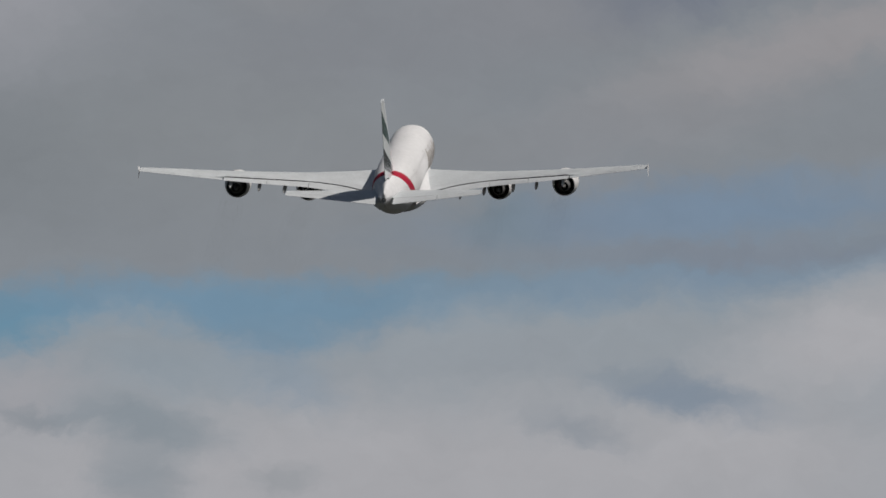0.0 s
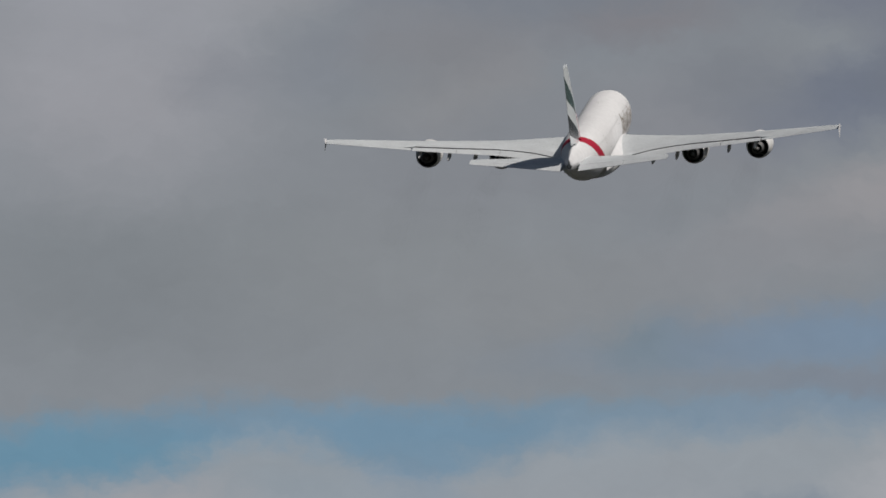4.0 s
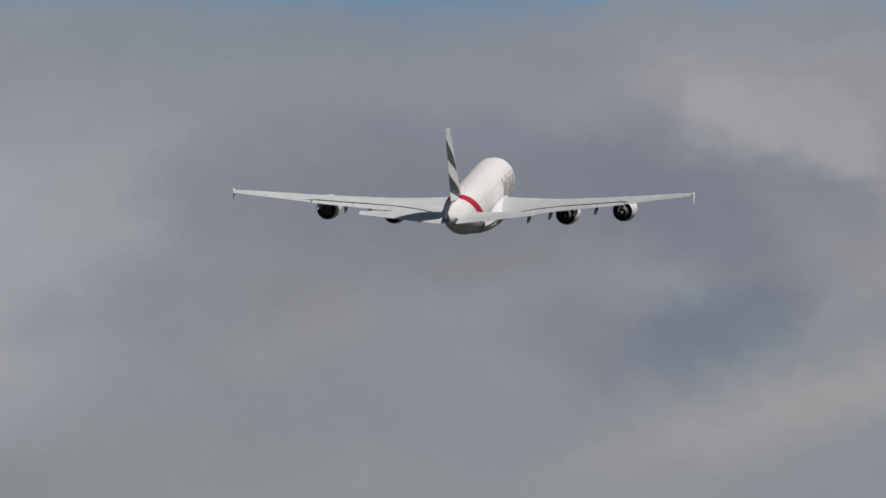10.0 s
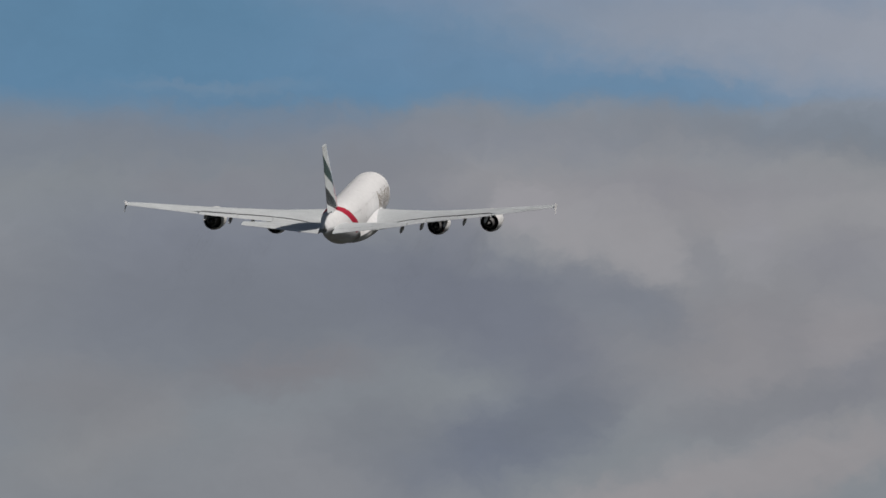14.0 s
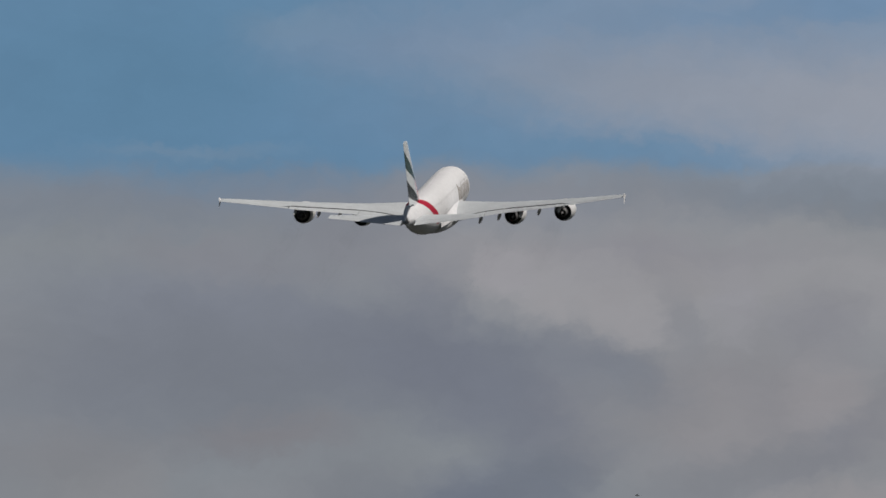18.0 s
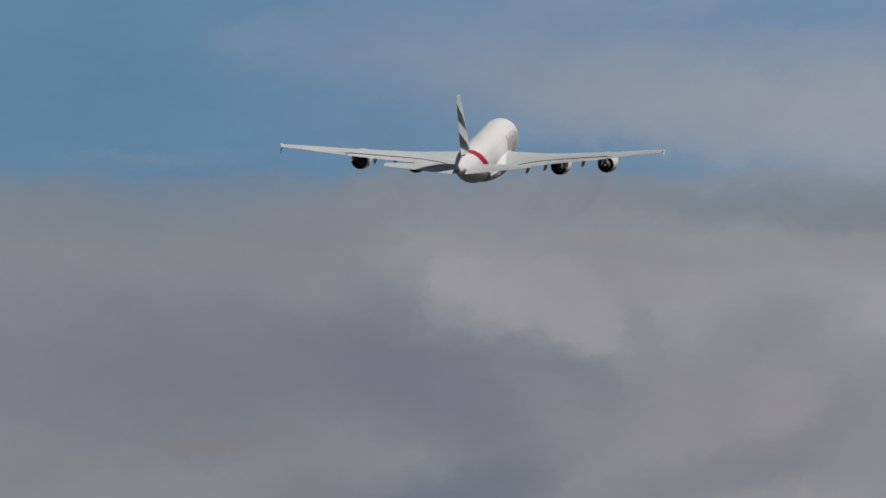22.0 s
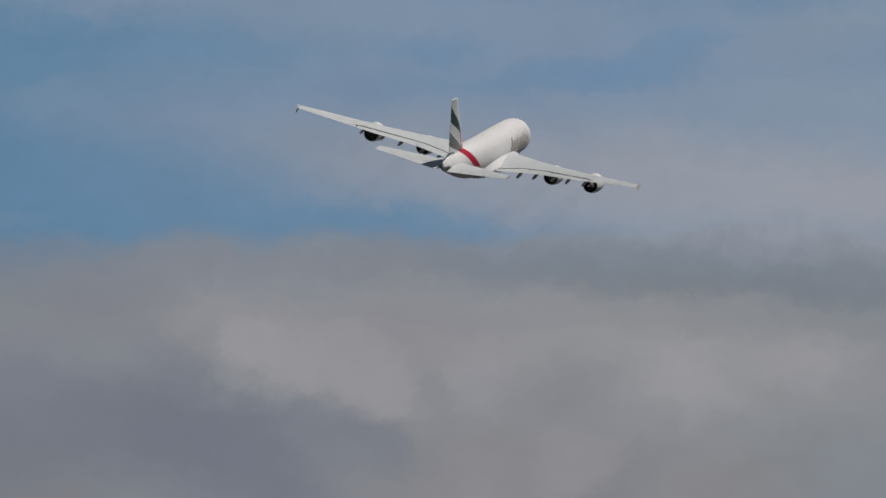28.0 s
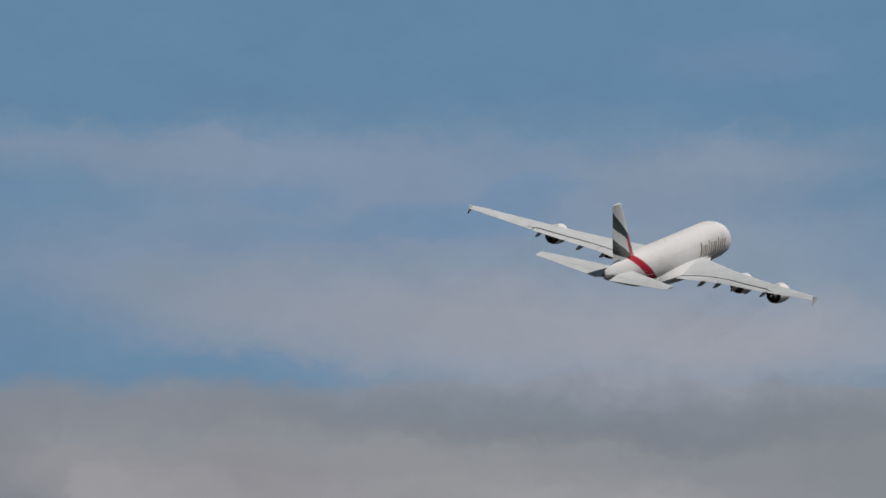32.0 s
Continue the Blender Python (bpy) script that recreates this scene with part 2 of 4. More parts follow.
def cloud_material():
    m = bpy.data.materials.new("cloudy_sky")
    m.use_nodes = True
    nt = m.node_tree
    nt.nodes.remove(nt.nodes["Principled BSDF"])
    out = nt.nodes["Material Output"]
    uv = nt.nodes.new("ShaderNodeUVMap")
    uv.uv_map = "chart"

    def noise_at(scale, detail, stretch=1.0, vector=None, rough=0.55):
        mp = nt.nodes.new("ShaderNodeMapping")
        mp.inputs["Scale"].default_value = (1.0 / stretch, 1.0, 1.0)
        nt.links.new(vector or uv.outputs[0], mp.inputs[0])
        n = nt.nodes.new("ShaderNodeTexNoise")
        n.inputs["Scale"].default_value, n.inputs["Detail"].default_value = scale, detail
        n.inputs["Roughness"].default_value = rough
        nt.links.new(mp.outputs[0], n.inputs["Vector"])
        return n

    def warped(vector, scale, amount, stretch):
        n = noise_at(scale, 5, stretch, vector)
        sub = nt.nodes.new("ShaderNodeVectorMath")
        sub.operation = "SUBTRACT"
        nt.links.new(n.outputs["Color"], sub.inputs[0])
        sub.inputs[1].default_value = (0.5, 0.5, 0.5)
        mad = nt.nodes.new("ShaderNodeVectorMath")
        mad.operation = "MULTIPLY_ADD"
        nt.links.new(sub.outputs[0], mad.inputs[0])
        mad.inputs[1].default_value = (amount * 1.3, amount, 0)
        nt.links.new(vector, mad.inputs[2])
        return mad.outputs[0]

    place = warped(warped(warped(uv.outputs[0], 0.6, 0.55, 1.5), 1.5, 0.8, 1.5), 4.2, 0.36, 1.3)
    split = nt.nodes.new("ShaderNodeSeparateXYZ")
    nt.links.new(place, split.inputs[0])
    u, v = split.outputs[0], split.outputs[1]
    plain = nt.nodes.new("ShaderNodeSeparateXYZ")
    nt.links.new(uv.outputs[0], plain.inputs[0])
    state = {"colour": None}

    def lay(mask, colour, strength):
        state["colour"] = mix_colour(nt, math_node(nt, "MULTIPLY", mask, strength), state["colour"], linear(*colour))

    def blob(x, y, wide, high, tilt, colour, strength=1.0, soft=0.9):
        """A soft oval of cloud or sky, mixed over what lies behind; wide and high are its radii at half strength."""
        mp = nt.nodes.new("ShaderNodeMapping")
        mp.vector_type = "TEXTURE"
        mp.inputs["Location"].default_value = (x, y, 0)
        mp.inputs["Rotation"].default_value = (0, 0, radians(tilt))
        mp.inputs["Scale"].default_value = (wide / (1 - soft / 2), high / (1 - soft / 2), 1)
        nt.links.new(place, mp.inputs[0])
        g = nt.nodes.new("ShaderNodeTexGradient")
        g.gradient_type = "SPHERICAL"
        nt.links.new(mp.outputs[0], g.inputs[0])
        lay(step_mask(nt, g.outputs["Fac"], 0.0, soft), colour, strength)

    def border(points, soft, colour, strength=1.0, below=True, calm=0.0):
        """Everything below (or above) a rolling line through points of the chart; soft is half the border's width at the left and at the right end; calm smooths its billows."""
        low, high = min(p[1] for p in points) - 0.1, max(p[1] for p in points) + 0.1
        ramp = nt.nodes.new("ShaderNodeValToRGB")
        ramp.color_ramp.interpolation = "CARDINAL"
        stops = ramp.color_ramp.elements
        for k, (x, y) in enumerate(points):
            stop = stops[k] if k < 2 else stops.new(1.0)
            stop.position = (x + 16) / 32
            stop.color = ((y - low) / (high - low),) * 3 + (1,)
        nt.links.new(math_node(nt, "DIVIDE", math_node(nt, "ADD", u, 16.0), 32.0), ramp.inputs[0])
        line = math_node(nt, "MULTIPLY_ADD", ramp.outputs[0], high - low, low)
        level = math_node(nt, "MULTIPLY_ADD", math_node(nt, "SUBTRACT", plain.outputs[1], v), calm, v)
        d = math_node(nt, "SUBTRACT", level, line) if below else math_node(nt, "SUBTRACT", line, level)
        wide = math_node(nt, "MULTIPLY_ADD", step_mask(nt, u, -1.0, 7.0), soft[1] - soft[0], soft[0])
        lay(step_mask(nt, math_node(nt, "DIVIDE", d, wide), -1.0, 1.0), colour, strength)

    # chart: u to the right, v downwards; one unit is a sixteenth of the view's width
    state["colour"] = linear(131, 136, 142)

    # --- under the deck: a blue strip, a blue hole and pale heaped cloud
    border([(-16, 10.7), (-12.5, 10.5), (-11, 10.28), (-9, 10.33), (-6, 10.4), (-4, 10.2), (0, 9.95), (4, 9.6)], (0.55, 0.55), (117, 141, 160))
    blob(-14.0, 11.1, 3.2, 0.6, 0, (103, 140, 162), 0.95)
    blob(-8.0, 10.6, 3.8, 0.35, 0, (109, 140, 163), 0.7, 1.0)
    blob(1.0, 10.2, 4.0, 0.35, -4, (121, 139, 157), 0.8)
    blob(-1.0, 9.1, 3.6, 0.55, -4, (120, 135, 152), 0.8)
    blob(0.9, 8.95, 2.8, 0.45, -4, (117, 138, 160), 0.7, 1.0)
    blob(-3.7, 9.15, 0.8, 0.45, 0, (113, 129, 140), 0.5)
    blob(1.0, 9.75, 3.0, 0.22, -3, (124, 131, 143), 0.7)
    border([(-16, 11.8), (-13, 11.62), (-12, 11.42), (-11.2, 10.98), (-10.4, 10.78), (-9.3, 11.0), (-8.4, 11.4), (-7.7, 11.75), (-7, 11.55), (-6, 11.15),
            (-5.1, 10.88), (-4, 10.72), (-2.5, 10.7), (-1, 10.58), (0.7, 10.4), (4, 9.9)], (0.5, 0.5), (145, 152, 159))
    blob(-6, 13.7, 14.0, 1.35, 0, (165, 165, 169), 0.95)
    blob(-7.6, 11.9, 0.9, 0.4, 20, (124, 143, 161), 0.6)
    blob(-9.0, 11.9, 3.2, 0.3, 0, (143, 151, 159), 0.5)
    blob(2.6, 11.3, 2.2, 0.85, -14, (167, 167, 171), 0.95)
    blob(-9.6, 11.7, 1.2, 0.45, 10, (139, 149, 158), 0.75)
    blob(-3.3, 11.6, 1.4, 0.35, 0, (144, 150, 157), 0.6)
    blob(-12.0, 12.3, 0.9, 0.6, 0, (157, 157, 162), 0.8)
    blob(-11.8, 12.68, 0.8, 0.16, 4, (136, 142, 149), 0.8)
    blob(-10.1, 12.8, 1.3, 0.42, 12, (133, 142, 150), 0.9)
    blob(-10.0, 13.75, 0.7, 0.5, 0, (138, 145, 152), 0.8)
    blob(-7.6, 13.8, 0.5, 0.25, 0, (146, 150, 155), 0.6)
    blob(-0.3, 12.35, 1.35, 0.34, 12, (126, 138, 152), 0.9)
    blob(-1.5, 11.95, 0.6, 0.18, 0, (136, 145, 154), 0.6)
    blob(-2.3, 12.9, 0.8, 0.25, 16, (139, 145, 153), 0.8)
    blob(0.6, 13.2, 1.6, 0.5, 0, (167, 167, 171), 0.7)

    # --- lower part of the deck, left to right
    blob(-13.0, 7.9, 3.2, 1.3, 4, (124, 129, 134), 0.85)
    blob(-8.0, 7.6, 3.0, 1.3, 0, (132, 136, 140), 0.8)
    blob(-5.0, 8.2, 2.2, 0.7, -6, (134, 137, 141), 0.6)
    blob(-13.2, 4.6, 2.6, 1.7, 8, (150, 151, 157), 0.95)
    blob(-12.6, 2.6, 2.4, 1.4, 0, (150, 152, 159), 0.9)
    blob(-11.3, 4.5, 0.7, 0.5, -20, (130, 133, 141), 0.6, 1.0)
    blob(-9.3, 4.1, 1.3, 0.65, -24, (125, 130, 139), 0.65, 1.0)
    blob(-10.5, 1.1, 1.8, 0.7, 0, (139, 142, 149), 0.7)
    blob(-7.1, 4.9, 1.2, 0.5, -12, (137, 138, 141), 0.7)
    blob(-6.0, 4.2, 0.8, 0.5, -30, (138, 139, 143), 0.7)
    blob(-6.3, 2.0, 2.2, 1.0, -20, (131, 135, 144), 0.85)
    blob(-10.0, 2.2, 1.6, 0.9, -20, (146, 148, 153), 0.8)
    blob(-4.0, 1.3, 3.6, 0.65, 6, (122, 127, 139), 0.8)
    blob(-5.5, 5.8, 4.0, 1.0, -4, (129, 132, 138), 0.75)
    blob(-2.4, 5.0, 1.8, 0.9, -8, (132, 134, 140), 0.8)
    blob(-0.6, 7.3, 2.4, 0.65, -12, (136, 138, 143), 0.85)

    # --- middle of the deck: dark bellies
    blob(-4.6, 2.3, 3.4, 1.0, 2, (117, 122, 132), 0.95)
    blob(-8.6, 2.2, 1.0, 0.8, 0, (125, 129, 137), 0.7)
    blob(-0.6, 2.2, 1.9, 0.9, 10, (114, 119, 131), 0.95)
    blob(1.0, 3.0, 1.4, 0.85, 24, (115, 120, 132), 0.9)
    blob(-5.6, 3.2, 2.6, 0.8, 0, (119, 124, 133), 0.5)
    blob(-3.6, 3.45, 1.3, 0.34, -5, (127, 126, 131), 0.75)
    blob(-7.3, 3.9, 1.4, 0.6, 0, (127, 128, 133), 0.7)
    blob(0.0, 4.75, 1.7, 0.65, -14, (109, 116, 131), 0.95)
    blob(1.2, 4.3, 1.2, 0.5, -20, (112, 118, 129), 0.8)
    blob(-1.8, 4.6, 1.2, 0.7, 0, (120, 125, 133), 0.7)

    # --- right part of the deck
    blob(5.0, 3.0, 2.6, 1.4, 0, (137, 136, 141), 0.9)
    blob(6.3, 2.7, 0.6, 0.6, 0, (144, 142, 146), 0.8)
    blob(4.1, 3.2, 1.0, 0.6, 30, (141, 140, 144), 0.7)
    blob(6.6, 3.5, 1.7, 0.28, -33, (126, 128, 136), 0.7)
    blob(4.6, 4.15, 1.6, 0.28, -14, (125, 128, 135), 0.7)
    blob(8.8, 3.2, 1.4, 0.9, 0, (137, 136, 140), 0.8)
    blob(2.6, 5.85, 3.6, 0.5, -14, (148, 146, 149), 0.95)
    blob(6.0, 4.9, 2.2, 0.45, -16, (146, 144, 147), 0.9)

    # --- top of the deck and its sunlit heads
    border([(-16, -1.2), (-9, -1.2), (-6, -1.0), (-4, -0.82), (-2.3, -0.95), (-1.2, -1.22), (-0.4, -1.36), (0.6, -1.2), (1.7, -1.32), (3.1, -1.18), (4.4, -1.2),
            (5.5, -1.33), (8.0, -1.34), (9.2, -1.44), (10.4, -1.42), (11.6, -1.27), (16, -1.2)], (0.46, 0.10), (97, 132, 162), 1.0, False, 0.6)
    blob(-6.0, -0.7, 4.5, 0.5, 0, (118, 127, 141), 0.65, 1.0)
    blob(-3.8, -1.0, 1.6, 0.22, 0, (114, 131, 150), 0.7)
    blob(0.6, -0.62, 3.6, 0.42, 0, (129, 134, 145), 0.8, 1.0)
    blob(-0.4, -1.16, 0.7, 0.16, 0, (131, 137, 148), 0.5, 1.0)
    blob(1.7, -1.12, 0.7, 0.14, 0, (130, 137, 148), 0.45, 1.0)
    blob(-4.5, 0.35, 1.6, 0.35, 10, (131, 133, 141), 0.75)
    blob(-2.0, 0.15, 1.6, 0.5, 0, (125, 128, 137), 0.8)
    blob(-0.75, 0.8, 0.65, 0.55, 30, (116, 121, 133), 0.85)
    blob(9.5, -0.40, 3.6, 0.22, 2, (113, 120, 133), 0.4)
    blob(4.6, -0.75, 2.0, 0.35, 0, (126, 131, 140), 0.8)
    blob(6.0, 0.8, 6.0, 1.0, 4, (147, 147, 151), 0.9)
    blob(10.2, -0.93, 5.2, 0.50, 1, (119, 127, 137), 0.95)
    blob(2.8, 0.3, 2.6, 0.38, 0, (138, 138, 145), 0.8)
    blob(1.6, 0.85, 1.9, 0.62, 16, (153, 152, 156), 0.85)
    blob(1.3, 1.2, 0.5, 0.22, 20, (153, 152, 156), 0.7)
    blob(2.0, 0.6, 0.6, 0.3, 0, (147, 147, 152), 0.7)
    blob(0.5, 0.55, 0.55, 0.42, 20, (152, 151, 156), 0.9, 0.6)
    blob(2.75, 1.3, 0.7, 0.55, 20, (149, 148, 152), 0.65)
    blob(4.0, 0.7, 0.9, 0.4, 0, (145, 144, 148), 0.6)
    blob(3.72, 1.45, 0.26, 0.60, -15, (132, 134, 141), 0.6)
    blob(2.1, 2.05, 1.0, 0.36, 15, (119, 123, 134), 0.65)
    blob(2.7, 2.5, 1.1, 0.45, 20, (121, 126, 136), 0.6)
    blob(4.65, 1.15, 0.45, 0.55, 0, (146, 146, 152), 0.85)
    blob(6.2, 1.5, 0.9, 0.5, 0, (132, 133, 141), 0.6)
    blob(8.3, 1.15, 0.85, 0.5, 20, (153, 153, 158), 0.95)
    blob(10.3, 0.85, 0.95, 0.36, 0, (151, 151, 156), 0.95)
    blob(12.5, 1.2, 1.0, 0.8, 0, (139, 140, 147), 0.7)

    # --- above the deck: blue with thin veils
    blob(-6.2, -2.8, 3.2, 1.2, 0, (93, 129, 158), 0.9)
    blob(-4.9, -1.55, 1.6, 0.12, 0, (111, 136, 160), 0.7)
    blob(-0.8, -3.5, 2.4, 0.6, 0, (116, 138, 164), 0.8)
    blob(-3.2, -3.8, 0.9, 0.3, 0, (114, 139, 163), 0.6)
    blob(-1.2, -2.0, 2.4, 0.55, 4, (100, 133, 163), 0.8)
    blob(6.8, -3.6, 7.2, 2.0, 0, (127, 144, 166), 0.9, 0.8)
    blob(3.2, -2.6, 2.6, 0.6, 8, (139, 147, 161), 0.7, 1.0)
    blob(7.0, -2.4, 3.8, 0.75, 4, (145, 151, 163), 0.9, 1.0)
    blob(12.0, -2.1, 4.5, 0.85, -2, (154, 158, 168), 0.95, 1.0)
    blob(11.5, -3.7, 3.0, 0.6, 0, (134, 149, 167), 0.8, 1.0)
    blob(1.8, -1.62, 2.6, 0.16, 3, (104, 135, 163), 0.8)
    blob(2.2, -5.35, 2.0, 0.42, 2, (131, 147, 167), 0.8, 1.0)
    blob(-1.6, -5.55, 2.8, 0.42, 2, (127, 144, 165), 0.8, 1.0)
    blob(5.8, -5.2, 2.4, 0.42, -2, (126, 144, 166), 0.8, 1.0)
    blob(11.6, -5.1, 2.6, 0.45, -7, (134, 148, 166), 0.8, 1.0)
    blob(-0.9, -4.55, 1.4, 0.22, 0, (107, 137, 166), 0.7)
    blob(7.0, -4.25, 1.3, 0.26, -4, (110, 138, 168), 0.8)
    blob(5.6, -4.05, 2.6, 0.25, -2, (109, 137, 166), 0.6, 1.0)
    blob(3.9, -4.6, 0.8, 0.22, 0, (112, 139, 168), 0.7)
    blob(8.3, -4.7, 0.7, 0.25, 0, (108, 137, 167), 0.7)
    blob(4.0, -7.2, 13.0, 1.0, 0, (98, 132, 163), 0.95)
    blob(12.0, -7.0, 1.6, 0.4, 0, (108, 134, 164), 0.6)
    # mottling of the cloud at three scales
    gain = 1.0
    for scale, detail, stretch, amount in ((0.5, 4, 1.7, 0.10), (1.2, 5, 1.6, 0.11), (3.2, 5, 1.5, 0.06)):
        n = noise_at(scale, detail, stretch, place, 0.55)
        part_gain = math_node(nt, "ADD", math_node(nt, "MULTIPLY", n.outputs["Fac"], amount), 1.0 - amount / 2)
        gain = math_node(nt, "MULTIPLY", part_gain, gain)
    emit = nt.nodes.new("ShaderNodeEmission")
    nt.links.new(state["colour"], emit.inputs["Color"])
    nt.links.new(gain, emit.inputs["Strength"])
    nt.links.new(emit.outputs[0], out.inputs["Surface"])
    return m


def build_backdrop():
    bm = bmesh.new()
    layer = bm.loops.layers.uv.new("chart")
    cols, rows_ = 72, 44
    grid, chart = [], {}
    for j in range(rows_ + 1):
        line = []
        for i in range(cols + 1):
            x, y = -22 + 44 * i / cols, 19 - 32 * j / rows_
            p = Vector(EYE) + SKY_RADIUS * aim(math.degrees(x * UNIT), CHART_ELEVATION - math.degrees(y * UNIT))
            vert = bm.verts.new(p)
            chart[vert] = (x, y)
            line.append(vert)
        grid.append(line)
    for j in range(rows_):
        for i in range(cols):
            f = bm.faces.new((grid[j][i], grid[j][i + 1], grid[j + 1][i + 1], grid[j + 1][i]))
            f.smooth = True
            for loop in f.loops:
                loop[layer].uv = chart[loop.vert]
    me = bpy.data.meshes.new("backdrop")
    bm.to_mesh(me)
    me.materials.append(cloud_material())
    ob = new("backdrop", me)
    tagged(ob, "soft grey and white cloud banks with strips of pale blue sky", "sky", kind="structure")


build_backdrop()


def build_ground():
    m = material("airfield_grass", (0.048, 0.050, 0.044), 0.9, vary=0.4, size=30.0)
    bm = bmesh.new()
    bmesh.ops.create_grid(bm, x_segments=24, y_segments=24, size=9000)
    me = bpy.data.meshes.new("ground")
    bm.to_mesh(me)
    me.materials.append(m)
    tagged(new("ground", me), "wide flat grassy airfield ground below the flight path", "ground", kind="structure")


build_ground()


# ---- the airliner: x forward, y to its left, z up; stations are metres aft of the nose, 33 m lies at x = 0 ----
def part(name, bm, mat, parent, label="", sharp=35):
    bmesh.ops.recalc_face_normals(bm, faces=bm.faces)
    for f in bm.faces:
        f.smooth = True
    me = bpy.data.meshes.new(name)
    bm.to_mesh(me)
    bm.free()
    me.set_sharp_from_angle(angle=radians(sharp))
    me.materials.append(mat)
    ob = new(name, me)
    ob.parent = parent
    if label:
        ob["label"] = label
    return ob


def at(s, y, z):
    return Vector((33.0 - s, y, z))


def loft(bm, rings, cap=True):
    made = [[bm.verts.new(p) for p in ring] for ring in rings]
    n = len(made[0])
    for a, b in zip(made, made[1:]):
        for i in range(n):
            bm.faces.new((a[i], a[(i + 1) % n], b[(i + 1) % n], b[i]))
    if cap:
        bm.faces.new(made[0])
        bm.faces.new(made[-1][::-1])
    return made


def blend(table, s):
    """Smooth reading of a table of rows that begin with the station."""
    if s <= table[0][0]:
        return table[0][1:]
    for k in range(len(table) - 1):
        a, b = table[k], table[k + 1]
        if s <= b[0]:
            w = (s - a[0]) / (b[0] - a[0])
            before, after = table[max(k - 1, 0)], table[min(k + 2, len(table) - 1)]
            res = []
            for i in range(1, len(a)):
                ma = (b[i] - before[i]) / (b[0] - before[0]) * (b[0] - a[0])
                mb = (after[i] - a[i]) / (after[0] - a[0]) * (b[0] - a[0])
                if k == 0:
                    ma = b[i] - a[i]
                h = w * w
                res.append(a[i] * (2 * h * w - 3 * h + 1) + ma * (h * w - 2 * h + w) + b[i] * (3 * h - 2 * h * w) + mb * (h * w - h))
            return res
    return table[-1][1:]


# station, half width, top, bottom
HULL = [(1.6, 0.05, -1.55, -1.65), (1.95, 0.85, -0.9, -2.3), (2.9, 1.65, 0.15, -3.0), (4.4, 2.4, 1.4, -3.55), (6.9, 3.08, 2.95, -4.0),
        (10.0, 3.45, 3.85, -4.18), (13.5, 3.57, 4.2, -4.2), (30.0, 3.57, 4.2, -4.2), (44.0, 3.55, 4.2, -4.18), (50.0, 3.28, 4.2, -3.65),
        (56.0, 2.70, 4.12, -2.35), (62.0, 1.72, 3.9, -0.80), (66.0, 0.92, 3.5, 0.30), (68.6, 0.44, 3.05, 1.08), (69.0, 0.24, 2.85, 1.30)]


def hull_point(s, angle, out=0.0):
    """A point of the hull; angle 0 is the left side, 90 degrees the top."""
    wide, top, bottom = blend(HULL, s)
    mid, high = (top + bottom) / 2 + 0.1 * (top - bottom) / 8.4, (top - bottom) / 2
    c, w = math.cos(angle), math.sin(angle)
    p = 2 / (2.15 - 0.75 * min(1.0, max(0.0, (s - 57.0) / 8.0)))      # the tail is keeled above and below
    y = math.copysign(abs(c) ** p, c) * (wide + out)
    z = math.copysign(abs(w) ** p, w) * (high + out) + mid
    return at(s, y, z)


def foil(le, te, z, thick, y, twist=0.0, n=9, front=0.0, back=1.0, vertical=False):
    """A closed aerofoil section at span y, from front to back of the chord."""
    chord = te - le
    upper, lower = [], []
    for i in range(n + 1):
        x = front + (back - front) * (0.5 - 0.5 * math.cos(math.pi * i / n))
        t = 5 * thick * (0.2969 * math.sqrt(x) - 0.126 * x - 0.3516 * x * x + 0.2843 * x ** 3 - 0.1015 * x ** 4) * chord
        camber = 0.0 if vertical else 0.06 * chord * thick / 0.11 * x * (1 - x)
        drop = -math.tan(radians(twist)) * (x - 0.3) * chord
        upper.append((le + x * chord, camber + drop + t + 0.01))
        lower.append((le + x * chord, camber + drop - t - 0.01))
    loop = upper + lower[::-1]
    if vertical:
        return [at(s, o, y) for s, o in loop]
    return [at(s, y, z + o) for s, o in loop]


# span, leading edge, trailing edge, height, thickness ratio, twist
WING = [(2.6, 19.8, 38.3, -2.45, 0.145, 3.5), (3.6, 20.5, 38.3, -2.40, 0.140, 3.5), (9.0, 24.4, 38.6, -1.68, 0.125, 2.6), (14.5, 28.4, 39.2, -0.90, 0.112, 1.6),
        (20.0, 32.4, 41.8, -0.02, 0.105, 1.0), (26.5, 37.1, 44.6, 1.05, 0.10, 0.5), (33.0, 41.8, 47.4, 2.22, 0.096, 0.0), (38.0, 45.4, 49.5, 3.12, 0.092, -0.3),
        (39.6, 46.9, 50.2, 3.42, 0.085, -0.4)]


def wing_at(y):
    return blend(WING, y)


def wing_foil(y, side, front, back, n=8):
    le, te, z, thick, twist = wing_at(y)
    return foil(le, te, z, thick, side * y, twist, n, front, back)


def wing_surface(y, side, x, top=True):
    """A point of the upper or lower surface at a fraction of the chord."""
    le, te, z, thick, twist = wing_at(y)
    ring = foil(le, te, z, thick, side * y, twist, 1, x, x + 1e-4)
    return ring[0] if top else ring[-1]


# span, share of the chord at which the flaps begin
COVE_LINE = [(2.6, 0.885), (4.5, 0.875), (6.5, 0.845), (9.0, 0.79), (11.0, 0.765), (14.0, 0.735), (20.0, 0.735), (27.1, 0.745)]


def cove_at(y):
    return blend(COVE_LINE, y)[0]


